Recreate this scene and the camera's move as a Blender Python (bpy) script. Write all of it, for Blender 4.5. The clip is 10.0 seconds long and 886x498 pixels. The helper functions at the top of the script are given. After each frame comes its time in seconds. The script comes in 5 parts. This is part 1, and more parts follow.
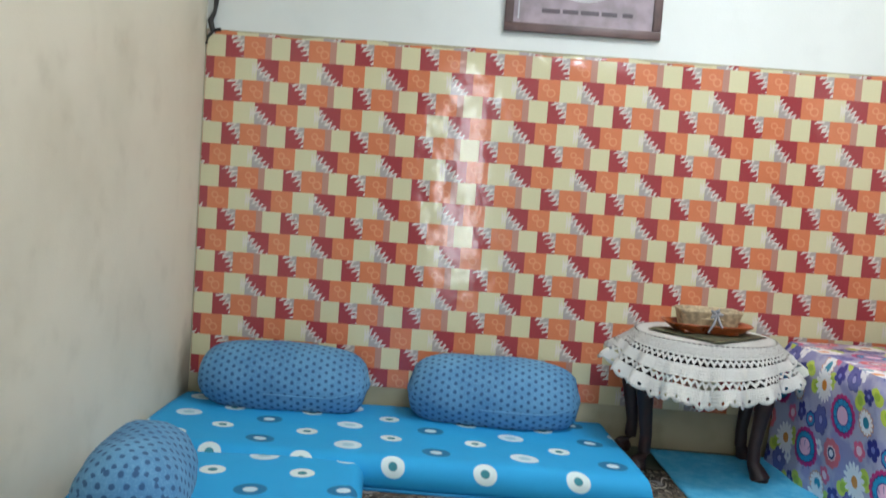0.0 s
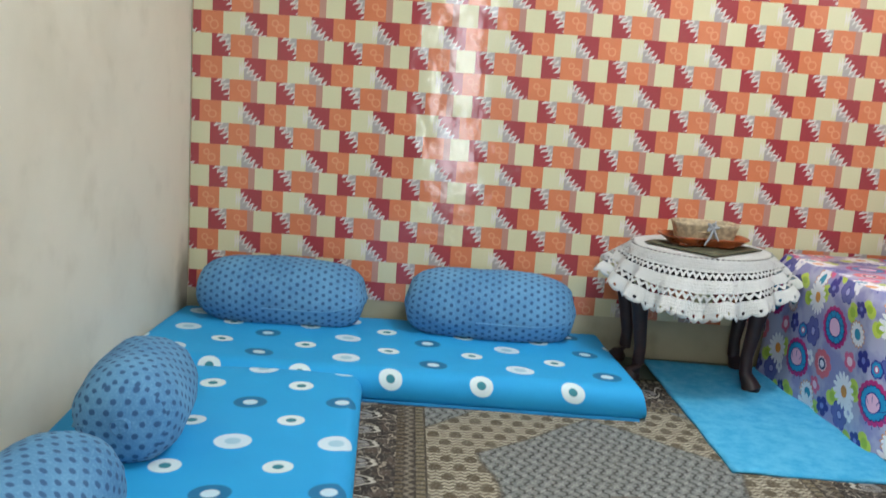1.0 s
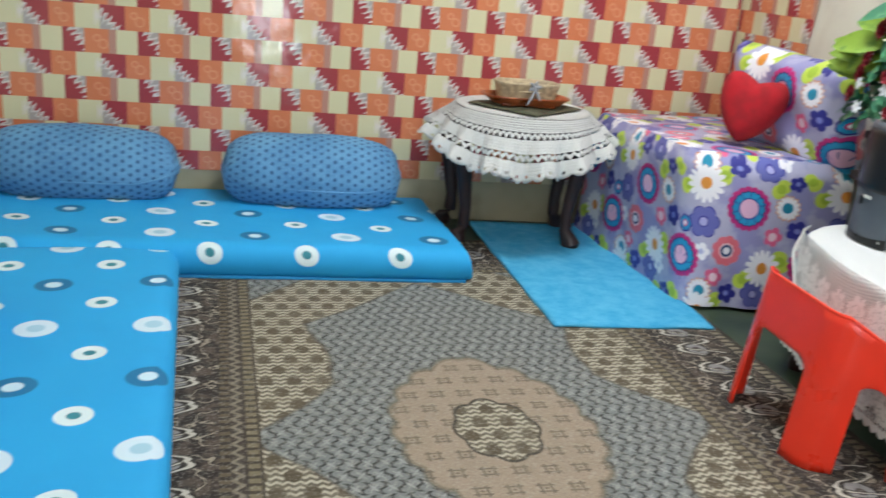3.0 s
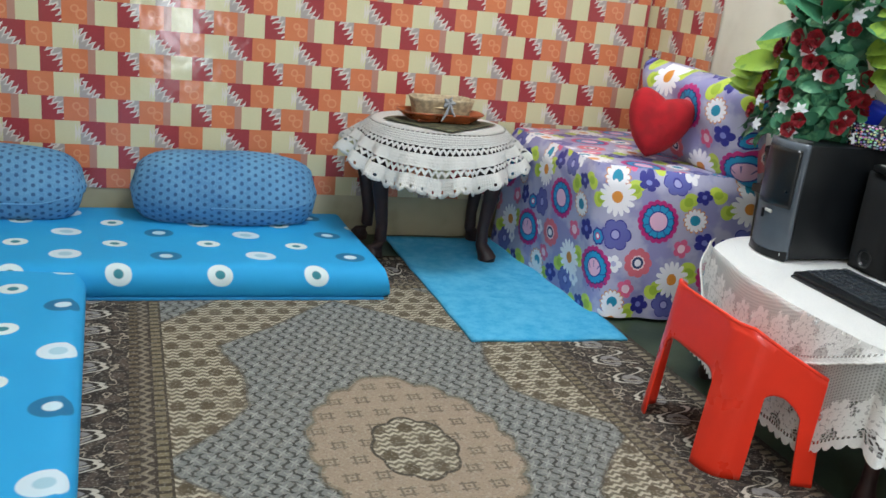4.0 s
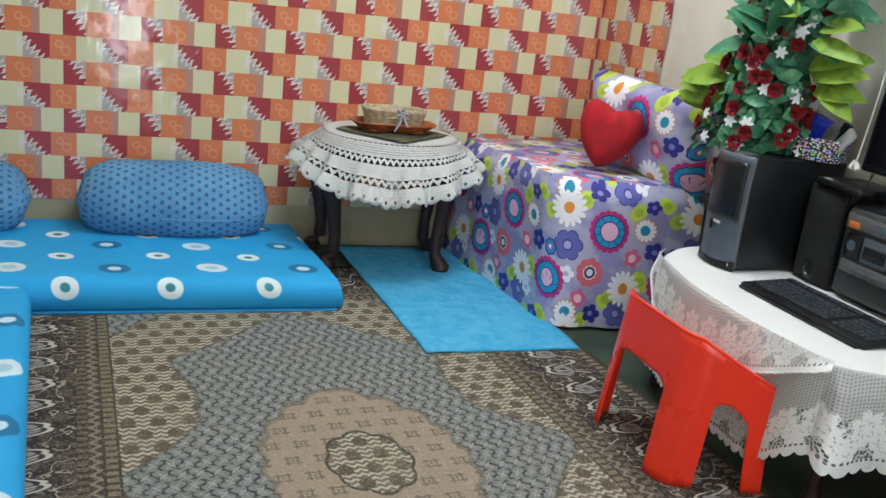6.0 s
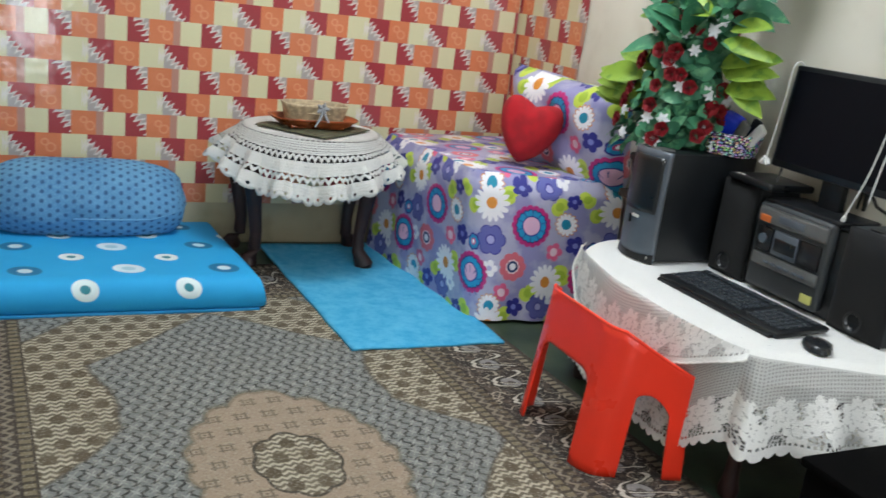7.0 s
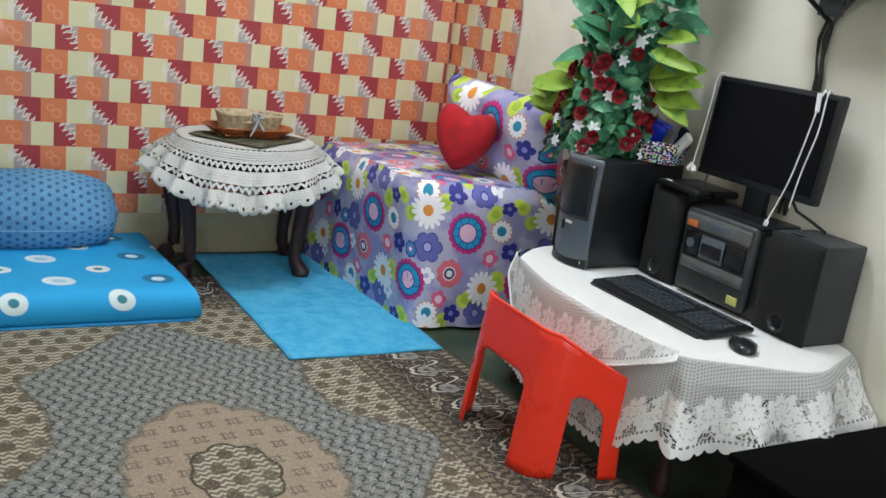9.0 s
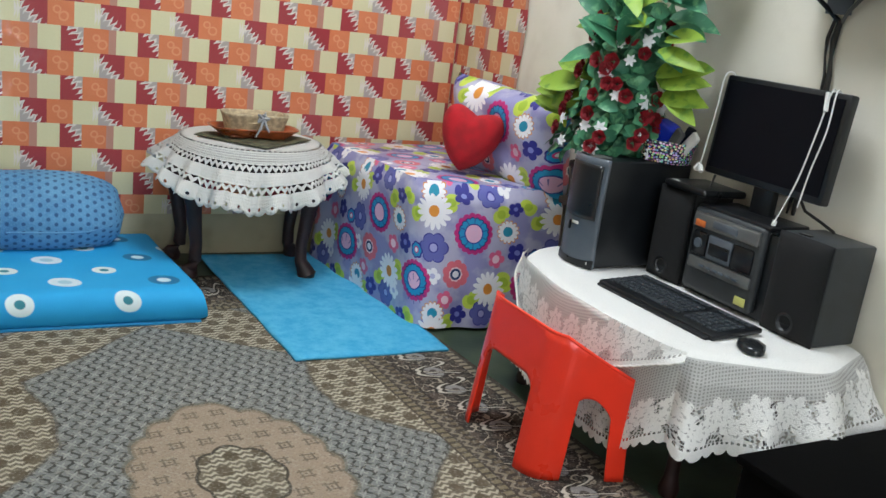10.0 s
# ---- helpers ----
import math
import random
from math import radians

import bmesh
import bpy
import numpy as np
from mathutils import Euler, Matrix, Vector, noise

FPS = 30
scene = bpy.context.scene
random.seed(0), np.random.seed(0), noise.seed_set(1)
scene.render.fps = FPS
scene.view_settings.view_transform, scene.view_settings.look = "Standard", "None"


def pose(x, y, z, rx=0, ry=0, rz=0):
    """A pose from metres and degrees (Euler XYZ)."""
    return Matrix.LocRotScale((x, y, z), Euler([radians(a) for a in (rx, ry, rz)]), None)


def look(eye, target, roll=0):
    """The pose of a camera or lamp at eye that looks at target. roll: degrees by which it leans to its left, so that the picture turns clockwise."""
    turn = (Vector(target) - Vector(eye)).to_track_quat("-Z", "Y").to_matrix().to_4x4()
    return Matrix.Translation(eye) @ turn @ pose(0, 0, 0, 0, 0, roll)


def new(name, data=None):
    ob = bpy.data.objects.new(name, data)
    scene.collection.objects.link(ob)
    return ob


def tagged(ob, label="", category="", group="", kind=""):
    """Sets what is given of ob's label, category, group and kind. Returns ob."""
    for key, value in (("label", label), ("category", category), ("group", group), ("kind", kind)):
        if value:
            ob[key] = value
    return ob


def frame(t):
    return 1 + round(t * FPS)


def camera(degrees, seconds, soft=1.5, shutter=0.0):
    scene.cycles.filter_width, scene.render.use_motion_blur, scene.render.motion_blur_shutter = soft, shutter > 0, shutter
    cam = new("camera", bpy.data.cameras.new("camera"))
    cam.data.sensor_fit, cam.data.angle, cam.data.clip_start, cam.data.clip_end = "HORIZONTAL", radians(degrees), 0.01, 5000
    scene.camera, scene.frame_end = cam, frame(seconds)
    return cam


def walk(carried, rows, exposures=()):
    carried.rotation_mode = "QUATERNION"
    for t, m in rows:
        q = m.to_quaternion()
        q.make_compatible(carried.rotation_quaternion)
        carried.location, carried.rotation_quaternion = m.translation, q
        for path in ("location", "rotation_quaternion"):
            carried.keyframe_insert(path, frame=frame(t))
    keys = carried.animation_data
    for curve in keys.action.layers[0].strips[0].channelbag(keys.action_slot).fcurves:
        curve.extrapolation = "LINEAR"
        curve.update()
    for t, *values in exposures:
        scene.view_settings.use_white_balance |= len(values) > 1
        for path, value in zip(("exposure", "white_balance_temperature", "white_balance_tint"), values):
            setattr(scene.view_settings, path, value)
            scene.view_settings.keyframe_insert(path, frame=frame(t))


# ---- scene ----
cam = camera(53.2, 10.0, soft=1.5, shutter=0.5)
PATH = [
    (0, (1.062, -3.499, 1.012), (1.02, -1.505, 0.854), 4.2),
    (0.5, (1.054, -3.485, 1.017), (1.032, -1.503, 0.751), 4.1),
    (1, (1.066, -3.486, 1.025), (1.044, -1.518, 0.667), 4.0),
    (1.5, (1.068, -3.457, 1.014), (1.051, -1.512, 0.546), 3.6),
    (2, (1.061, -3.41, 1.005), (1.066, -1.5, 0.412), 3.9),
    (2.5, (1.064, -3.395, 0.992), (1.213, -1.504, 0.359), 4.5),
    (3, (1.069, -3.4, 1.011), (1.458, -1.54, 0.386), 5.3),
    (4.5, (1.084, -3.394, 1.031), (1.67, -1.568, 0.465), 6.1),
    (5, (1.079, -3.402, 1.039), (1.708, -1.586, 0.486), 6.5),
    (6.5, (1.07, -3.383, 1.045), (1.79, -1.605, 0.477), 6.7),
    (7, (1.061, -3.38, 1.055), (1.896, -1.65, 0.497), 7.3),
    (7.5, (1.061, -3.389, 1.066), (1.975, -1.695, 0.521), 7.5),
    (8, (1.05, -3.408, 1.066), (1.997, -1.727, 0.539), 7.8),
    (8.5, (1.055, -3.396, 1.069), (2.01, -1.72, 0.541), 7.7),
    (9, (1.053, -3.399, 1.06), (2.014, -1.725, 0.537), 7.7),
    (9.5, (1.058, -3.397, 1.064), (2.01, -1.719, 0.535), 7.4),
    (10, (1.057, -3.391, 1.06), (2.006, -1.711, 0.535), 7.5),
]
walk(cam, [(t, look(eye, target, roll)) for t, eye, target, roll in PATH], [(0, -0.30), (1.0, -0.14), (2.5, -0.02), (3.2, -0.08), (4.5, -0.24), (10.0, -0.24)])

# ---------------------------------------------------------------- light
world = bpy.data.worlds.new("world")
scene.world = world
world.use_nodes = True
wn = world.node_tree.nodes
sky = wn.new("ShaderNodeTexSky")
sky.sky_type = "NISHITA"
sky.sun_disc = False
sky.sun_elevation = radians(40)
sky.sun_rotation = radians(160)
world.node_tree.links.new(sky.outputs[0], wn["Background"].inputs[0])
wn["Background"].inputs[1].default_value = 0.12


def area_lamp(name, m, sx, sy, watts, colour):
    d = bpy.data.lights.new(name, "AREA")
    d.shape, d.size, d.size_y, d.energy, d.color = "RECTANGLE", sx, sy, watts, colour
    ob = new(name, d)
    ob.matrix_world = m
    return ob


# an unseen tube lamp added high on the south wall, and daylight through the open door leaf
area_lamp("added_tube_glow", look((2.05, -4.40, 2.45), (2.25, -1.2, 0.5)), 1.2, 0.12, 37, (0.88, 0.97, 1.10))
# overhead fill, added out of view to balance walls and floor
area_lamp("ceiling_fill_glow", pose(2.02, -1.35, 2.58), 0.66, 0.66, 38, (0.88, 0.97, 1.08))
area_lamp("door_daylight", look((1.04, -4.78, 1.0), (1.04, 0, 1.0)), 0.22, 1.85, 12, (0.9, 0.97, 1.05))


# ---------------------------------------------------------------- node arithmetic
class Ex:
    """A value in a node tree, with the usual arithmetic."""

    def __init__(self, tree, sock):
        self.t, self.s = tree, sock

    def op(self, name, *others):
        n = self.t.nodes.new("ShaderNodeMath")
        n.operation = name
        for i, v in enumerate((self, *others)):
            if isinstance(v, Ex):
                self.t.links.new(v.s, n.inputs[i])
            else:
                n.inputs[i].default_value = v
        return Ex(self.t, n.outputs[0])

    def __add__(self, o): return self.op("ADD", o)
    def __radd__(self, o): return self.op("ADD", o)
    def __sub__(self, o): return self.op("SUBTRACT", o)
    def __rsub__(self, o): return (self * -1) + o
    def __mul__(self, o): return self.op("MULTIPLY", o)
    def __rmul__(self, o): return self.op("MULTIPLY", o)
    def __truediv__(self, o): return self.op("DIVIDE", o)
    def gt(self, o): return self.op("GREATER_THAN", o)
    def lt(self, o): return self.op("LESS_THAN", o)
    def floor(self): return self.op("FLOOR")
    def fract(self): return self.op("FRACT")
    def wrap(self, n): return self.op("FLOORED_MODULO", n)
    def abs(self): return self.op("ABSOLUTE")
    def sin(self): return self.op("SINE")
    def cos(self): return self.op("COSINE")
    def sqrt(self): return self.op("SQRT")
    def max(self, o): return self.op("MAXIMUM", o)
    def min(self, o): return self.op("MINIMUM", o)
    def atan2(self, o): return self.op("ARCTAN2", o)

    def step(self, a, b):
        n = self.t.nodes.new("ShaderNodeMapRange")
        n.interpolation_type = "SMOOTHSTEP"
        self.t.links.new(self.s, n.inputs["Value"])
        n.inputs["From Min"].default_value, n.inputs["From Max"].default_value = a, b
        return Ex(self.t, n.outputs[0])


def hyp(a, b):
    return (a * a + b * b).sqrt()


class Mat:
    def __init__(self, name, rough=0.6, metal=0.0, spec=0.5):
        self.m = bpy.data.materials.new(name)
        self.m.use_nodes = True
        self.t = self.m.node_tree
        self.b = self.t.nodes["Principled BSDF"]
        self.b.inputs["Roughness"].default_value = rough
        self.b.inputs["Metallic"].default_value = metal
        self.b.inputs["Specular IOR Level"].default_value = spec
        self.tc = self.t.nodes.new("ShaderNodeTexCoord")

    def coords(self, kind="UV"):
        n = self.t.nodes.new("ShaderNodeSeparateXYZ")
        self.t.links.new(self.tc.outputs[kind], n.inputs[0])
        return [Ex(self.t, o) for o in n.outputs]

    def vec(self, x, y, z=0.0):
        n = self.t.nodes.new("ShaderNodeCombineXYZ")
        for i, v in enumerate((x, y, z)):
            if isinstance(v, Ex):
                self.t.links.new(v.s, n.inputs[i])
            else:
                n.inputs[i].default_value = v
        return n.outputs[0]

    def noise(self, scale, detail=3.0, vector=None, kind="Object", rough=0.5):
        n = self.t.nodes.new("ShaderNodeTexNoise")
        n.inputs["Scale"].default_value, n.inputs["Detail"].default_value = scale, detail
        n.inputs["Roughness"].default_value = rough
        self.t.links.new(vector or self.tc.outputs[kind], n.inputs["Vector"])
        return Ex(self.t, n.outputs[0])

    def voronoi(self, vector, scale, randomness=1.0, feature="F1"):
        n = self.t.nodes.new("ShaderNodeTexVoronoi")
        n.voronoi_dimensions, n.feature = "2D", feature
        n.inputs["Scale"].default_value, n.inputs["Randomness"].default_value = scale, randomness
        self.t.links.new(vector, n.inputs["Vector"])
        return n

    def mix(self, f, a, b):
        n = self.t.nodes.new("ShaderNodeMix")
        n.data_type = "RGBA"
        for i, v in ((0, f), (6, a), (7, b)):
            if isinstance(v, Ex):
                self.t.links.new(v.s, n.inputs[i])
            elif isinstance(v, bpy.types.NodeSocket):
                self.t.links.new(v, n.inputs[i])
            elif isinstance(v, tuple):
                n.inputs[i].default_value = (*v, 1)
            else:
                n.inputs[i].default_value = v
        return n.outputs[2]

    def colour(self, c):
        if isinstance(c, tuple):
            self.b.inputs["Base Color"].default_value = (*c, 1)
        else:
            self.t.links.new(c, self.b.inputs["Base Color"])
        return self

    def bump(self, h, dist=0.002, strength=0.6):
        n = self.t.nodes.new("ShaderNodeBump")
        n.inputs["Distance"].default_value, n.inputs["Strength"].default_value = dist, strength
        self.t.links.new(h.s, n.inputs["Height"])
        self.t.links.new(n.outputs[0], self.b.inputs["Normal"])
        return self

    def rough(self, e):
        self.t.links.new(e.s, self.b.inputs["Roughness"])
        return self

    def alpha(self, e):
        self.t.links.new(e.s, self.b.inputs["Alpha"])
        return self


def hexc(h):
    """Linear colour from a hex string."""
    v = [int(h[i:i + 2], 16) / 255 for i in (0, 2, 4)]
    return tuple(((c + 0.055) / 1.055) ** 2.4 if c > 0.04 else c / 12.92 for c in v)


# ---------------------------------------------------------------- materials
def plain(name, colour, rough=0.5, metal=0.0, var=0.12, scale=14.0, bump=0.0006, bscale=180.0):
    k = Mat(name, rough, metal)
    n1, n2 = k.noise(scale, 4), k.noise(bscale, 2)
    dark = tuple(c * (1 - var) for c in colour)
    lite = tuple(min(1, c * (1 + var)) for c in colour)
    k.colour(k.mix(n1.step(0.3, 0.7), dark, lite))
    k.bump(n2 + n1 * 0.5, bump, 0.5)
    k.rough((n1 * 0.2 + (rough - 0.1)))
    return k.m


def wall_paint(name, colour, stain, amount):
    k = Mat(name, 0.55)
    x, y, z = k.coords("Object")
    big, mid, fine = k.noise(1.6, 4), k.noise(7, 5), k.noise(120, 3)
    f = (big.step(0.42, 0.75) * 0.6 + mid.step(0.5, 0.8) * 0.4) * amount
    k.colour(k.mix(f, colour, stain))
    k.bump(mid * 1.0 + fine * 0.25, 0.003, 0.5)
    return k.m


M_cream = wall_paint("cream_wall_paint", hexc("e4dfd0"), hexc("c6bfac"), 0.8)
M_west = Mat("cream_wall_paint_with_dark_corner", 0.55)
_x, _y, _z = M_west.coords("Object")
_b, _m, _f = M_west.noise(1.6, 4), M_west.noise(7, 5), M_west.noise(120, 3)
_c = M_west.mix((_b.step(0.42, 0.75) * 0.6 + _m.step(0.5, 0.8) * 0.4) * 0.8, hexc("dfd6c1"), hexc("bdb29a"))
# ragged darker patch low down, next to the north wall
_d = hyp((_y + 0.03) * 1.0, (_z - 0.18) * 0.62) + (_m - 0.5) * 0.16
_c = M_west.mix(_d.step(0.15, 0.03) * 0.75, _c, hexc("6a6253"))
M_west.colour(_c).bump(_m * 1.0 + _f * 0.25, 0.003, 0.5)
M_west = M_west.m
M_white = wall_paint("white_wall_paint", hexc("dfe3df"), hexc("c4c9c4"), 0.5)
M_ceiling = wall_paint("ceiling_paint", hexc("e8e6df"), hexc("d2cfc6"), 0.4)
# cream darkened for grime and for the shade below the wallpaper
M_grimy_shaded = wall_paint("grimy_shaded_cream_wall_paint", hexc("b3ab8d"), hexc("6d664c"), 1.0)
M_floor = Mat("dark_green_floor", 0.35)
_n, _f = M_floor.noise(5, 5), M_floor.noise(60, 3)
M_floor.colour(M_floor.mix(_n.step(0.3, 0.7), hexc("2b3a2c"), hexc("46523f"))).bump(_f, 0.001, 0.4)
M_floor = M_floor.m


def wallpaper(name, axis, shift):
    """Vinyl print of square cells: red with a brush mark, orange, cream; every second row half a repeat on."""
    k = Mat(name, 0.2, spec=0.6)
    x, y, z = k.coords("Object")
    cell = 0.085
    wob = k.noise(30, 3)
    u = (x if axis == "x" else y * -1) / cell + shift
    v = (z * -1 + 1.2563) / cell
    row = v.floor()
    odd = row.wrap(2.0)
    c = (u + odd * 1.5).wrap(3.0)
    q = v.fract()
    # brush marks: a grey triangle whose long edge runs out in pale bristles
    jag = k.noise(1.0, 1, k.vec(u * 4.0, v * 4.0)) - 0.5
    comb = (((c + q) * 3.1 + jag * 0.9).fract() - 0.5).abs() * 2.0
    comb2 = (((c * 0.7 + q) * 3.4 + jag * 0.9).fract() - 0.5).abs() * 2.0
    deep_even = q - c * 1.02 - 0.40 + comb * 0.46 + jag * 0.3
    deep_odd = c - q * 0.75 - 0.50 + comb2 * 0.46 + jag * 0.3
    mark_even = deep_even.gt(0.0) * c.lt(0.98)
    tail_even = c.gt(2.78) * ((u * 9.0 + jag).fract() * 0.35 + (q - 0.5).abs() * 0.9).lt(0.36)
    mark_odd = deep_odd.gt(0.0) * c.lt(0.86)
    mark = (mark_even.max(tail_even)) * (1 - odd) + mark_odd * odd
    deep = deep_even * (1 - odd) + deep_odd * odd
    edge1 = 1.0 - odd * 0.14
    edge2 = 2.0 + odd * 0.14
    red = c.lt(edge1)
    cream = c.gt(edge2)
    strip = c.gt(1.84) * c.lt(2.14) * odd
    grain = k.noise(230, 3)
    ring = k.noise(26, 2) - 0.5
    loop = (hyp(c - 1.36, q - 0.38) - 0.13 + ring * 0.10).abs().min((hyp(c - 1.60, q - 0.62) - 0.17 + ring * 0.12).abs())
    orange = k.mix(grain * 0.4 + k.noise(16, 3) * 0.5, hexc("d98760"), hexc("bf6644"))
    orange = k.mix(loop.step(0.05, 0.02) * 0.5, orange, hexc("e0a077"))
    redc = k.mix(grain, hexc("a5464a"), hexc("93363d"))
    creamc = k.mix(grain, hexc("d6d0aa"), hexc("c8c29c"))
    brush = k.mix(deep.step(0.30, 0.12), hexc("a89e9a"), hexc("d6cec6"))
    col = k.mix(red, orange, redc)
    col = k.mix(strip, col, hexc("b38374"))
    col = k.mix(cream, col, creamc)
    col = k.mix(mark, col, brush)
    k.colour(col)
    wave = k.noise(5.0, 2)
    k.bump(wave * 1.0 + grain * 0.012 + k.noise(11, 3) * 0.55, 0.010, 0.42)
    k.rough(grain * 0.07 + 0.07)
    return k.m


M_paper_n = wallpaper("patterned_wallpaper", "x", -2.45)
M_paper_e = wallpaper("patterned_wallpaper_side", "y", -5.33)


def ring_fabric():
    k = Mat("blue_ring_print_cloth", 0.75)
    u, v, _ = k.coords("UV")
    a, b = (u + v * 0.1) / 0.293, v / 0.262
    warp = k.noise(9, 2)

    def spot(da, db):
        fa, fb = (a + da + 0.5).fract() - 0.5, (b + db + 0.5).fract() - 0.5
        return hyp(fa * 0.293, fb * 0.262) + (warp - 0.5) * 0.006
    d1, d2 = spot(0.0, 0.0), spot(0.5, 0.5)
    dark = (a + 0.5).floor().wrap(2.0)
    weave = k.noise(400, 2)
    ground = k.mix(k.noise(6, 3), hexc("1798d4"), hexc("21a6df"))
    ring1 = k.mix(d1.step(0.017, 0.024), k.mix(dark, hexc("9fc6d6"), hexc("c2dce6")), k.mix(dark, hexc("cbdee8"), hexc("0f6f9c")))
    ring2 = k.mix(d2.step(0.012, 0.017), hexc("2f7f8c"), hexc("d3e2e3"))
    col = k.mix(d1.step(0.05, 0.044), ground, ring1)
    col = k.mix(d2.step(0.04, 0.035), col, ring2)
    k.colour(col)
    k.bump(weave * 0.3 + k.noise(7, 3) * 2.0, 0.004, 0.5)
    return k.m


def dot_fabric():
    k = Mat("blue_dotted_cloth", 0.8)
    u, v, _ = k.coords("UV")
    x, y, z = k.coords("Object")
    nx, _, _ = k.coords("Normal")
    cap = nx.abs().gt(0.72)            # the round ends take the print flat
    a, b = u / 0.032 * (1 - cap) + y / 0.032 * cap, v / 0.027 * (1 - cap) + z / 0.027 * cap
    row = b.floor().wrap(2.0)
    fa, fb = (a + row * 0.5).fract() - 0.5, b.fract() - 0.5
    w = k.noise(60, 2)
    d = hyp(fa * 1.2, fb) + (w - 0.5) * 0.22
    ground = k.mix(k.noise(5, 4).step(0.3, 0.7), hexc("4a80aa"), hexc("6298bd"))
    fleck = k.noise(160, 3)
    col = k.mix(fleck.step(0.45, 0.7) * 0.4, ground, hexc("79abca"))
    col = k.mix(d.step(0.36, 0.18) * 0.9, col, hexc("2b5279"))
    k.colour(col).bump(k.noise(14, 4) * 1.4 + fleck * 0.25, 0.006, 0.6)
    return k.m


def flower_fabric():
    """Printed cloth: a repeat of rosettes, daisies and small blossoms; u along the cloth, v up it, in metres."""
    k = Mat("flower_print_cloth", 0.42)
    u, v, _ = k.coords("UV")
    W, H = 0.455, 0.42
    warp = k.noise(7, 2)
    u, v = u + (warp - 0.5) * 0.02, v + (k.noise(6, 2) - 0.5) * 0.016
    col = k.mix(k.noise(11, 3).step(0.42, 0.58), hexc("9391bd"), hexc("b2b0c8"))
    wh, navy, peri, lime = hexc("f1eff2"), hexc("2a2b86"), hexc("5f63a8"), hexc("c3d552")

    def flower(x, y, size, petals, bands, depth=0.24, turn=0.0, squash=1.0):
        """Bands of colour from the rim to the heart: (share of the radius, colour)."""
        nonlocal col
        dx = (u - x + W * 8.5).wrap(W) - W / 2
        dy = ((v - y + H * 8.5).wrap(H) - H / 2) * squash
        if turn:
            dx, dy = dx * math.cos(turn) + dy * math.sin(turn), dy * math.cos(turn) - dx * math.sin(turn)
        lobe = (dy.atan2(dx) * (petals / 2.0)).cos().abs().op("POWER", 0.6)
        r = hyp(dx, dy) / size
        f = r / (lobe * depth + (1 - depth))
        c = bands[0][1]
        for lim, tint in bands[1:]:
            c = k.mix((f if lim > 0.5 else r).lt(lim), c, tint)
        col = k.mix(f.lt(1.0), col, c)

    def leaf(x, y, turn):
        flower(x, y, 0.036, 2, [(1, lime), (0.45, hexc("a4bf3c"))], 0.5, turn)

    ROS = [(1, hexc("c02a78")), (0.80, hexc("20306f")), (0.74, hexc("1f96c4")), (0.48, hexc("2a3f8e")), (0.42, hexc("e3b3cc"))]
    DAISY = [(1, wh), (0.30, hexc("e0923c"))]
    SMALL = [(1, hexc("d98f45")), (0.90, wh), (0.40, hexc("238fae"))]
    CORAL = [(1, hexc("dd6e7c")), (0.52, hexc("f3d6d8")), (0.40, hexc("1d3d6c")), (0.24, wh)]
    PINK = [(1, hexc("e2648c")), (0.45, hexc("f4d3dd"))]
    NAVY = [(1, navy), (0.28, hexc("7f86c8"))]
    PERI = [(1, navy), (0.93, peri), (0.34, navy), (0.26, hexc("a7a6d2"))]
    for x, y, a in ((-0.205, 0.055, 0.4), (-0.085, 0.100, 1.2), (0.010, -0.235, 0.6), (0.135, -0.165, 1.9), (0.20, 0.11, 2.4), (0.10, 0.075, 0.9)):
        leaf(x, y, a)
    flower(-0.144, -0.053, 0.054, 6, PERI)
    flower(0.055, 0.138, 0.048, 6, PERI)
    flower(0.173, -0.058, 0.036, 5, NAVY, 0.4)
    flower(-0.041, 0.131, 0.036, 5, NAVY, 0.4)
    flower(0.152, 0.099, 0.030, 5, NAVY, 0.4)
    flower(-0.213, -0.070, 0.030, 7, [(1, navy), (0.8, hexc("1f8fc0")), (0.4, hexc("c8427e")), (0.25, wh)], 0.15)
    flower(-0.147, -0.150, 0.030, 5, [(1, wh), (0.3, hexc("b9b9d8"))], 0.4)
    flower(0.110, 0.170, 0.030, 5, [(1, wh), (0.3, hexc("b9b9d8"))], 0.4)
    flower(-0.059, -0.143, 0.052, 9, CORAL, 0.16)
    flower(0.098, -0.085, 0.034, 5, PINK, 0.35)
    flower(-0.097, 0.187, 0.034, 5, PINK, 0.35)
    flower(0.132, 0.014, 0.044, 14, SMALL, 0.30)
    flower(-0.145, -0.281, 0.046, 14, SMALL, 0.30)
    flower(-0.144, 0.070, 0.064, 15, DAISY, 0.40)
    flower(0.074, -0.193, 0.064, 15, DAISY, 0.40)
    flower(0.000, 0.000, 0.073, 18, ROS, 0.10)
    flower(-0.225, -0.175, 0.073, 18, ROS, 0.10)
    # ten petals drawn in the teal ring of each rosette
    for x, y in ((0.0, 0.0), (-0.225, -0.205)):
        dx, dy = (u - x + W * 8.5).wrap(W) - W / 2, (v - y + H * 8.5).wrap(H) - H / 2
        r = hyp(dx, dy)
        rib = (dy.atan2(dx) * 5.0).cos().abs().step(0.30, 0.12) * r.gt(0.030) * r.lt(0.053)
        col = k.mix(rib * 0.8, col, hexc("233a86"))
    k.colour(col)
    k.bump(k.noise(8, 3) * 2.0 + k.noise(300, 2) * 0.1, 0.007, 0.5)
    return k.m


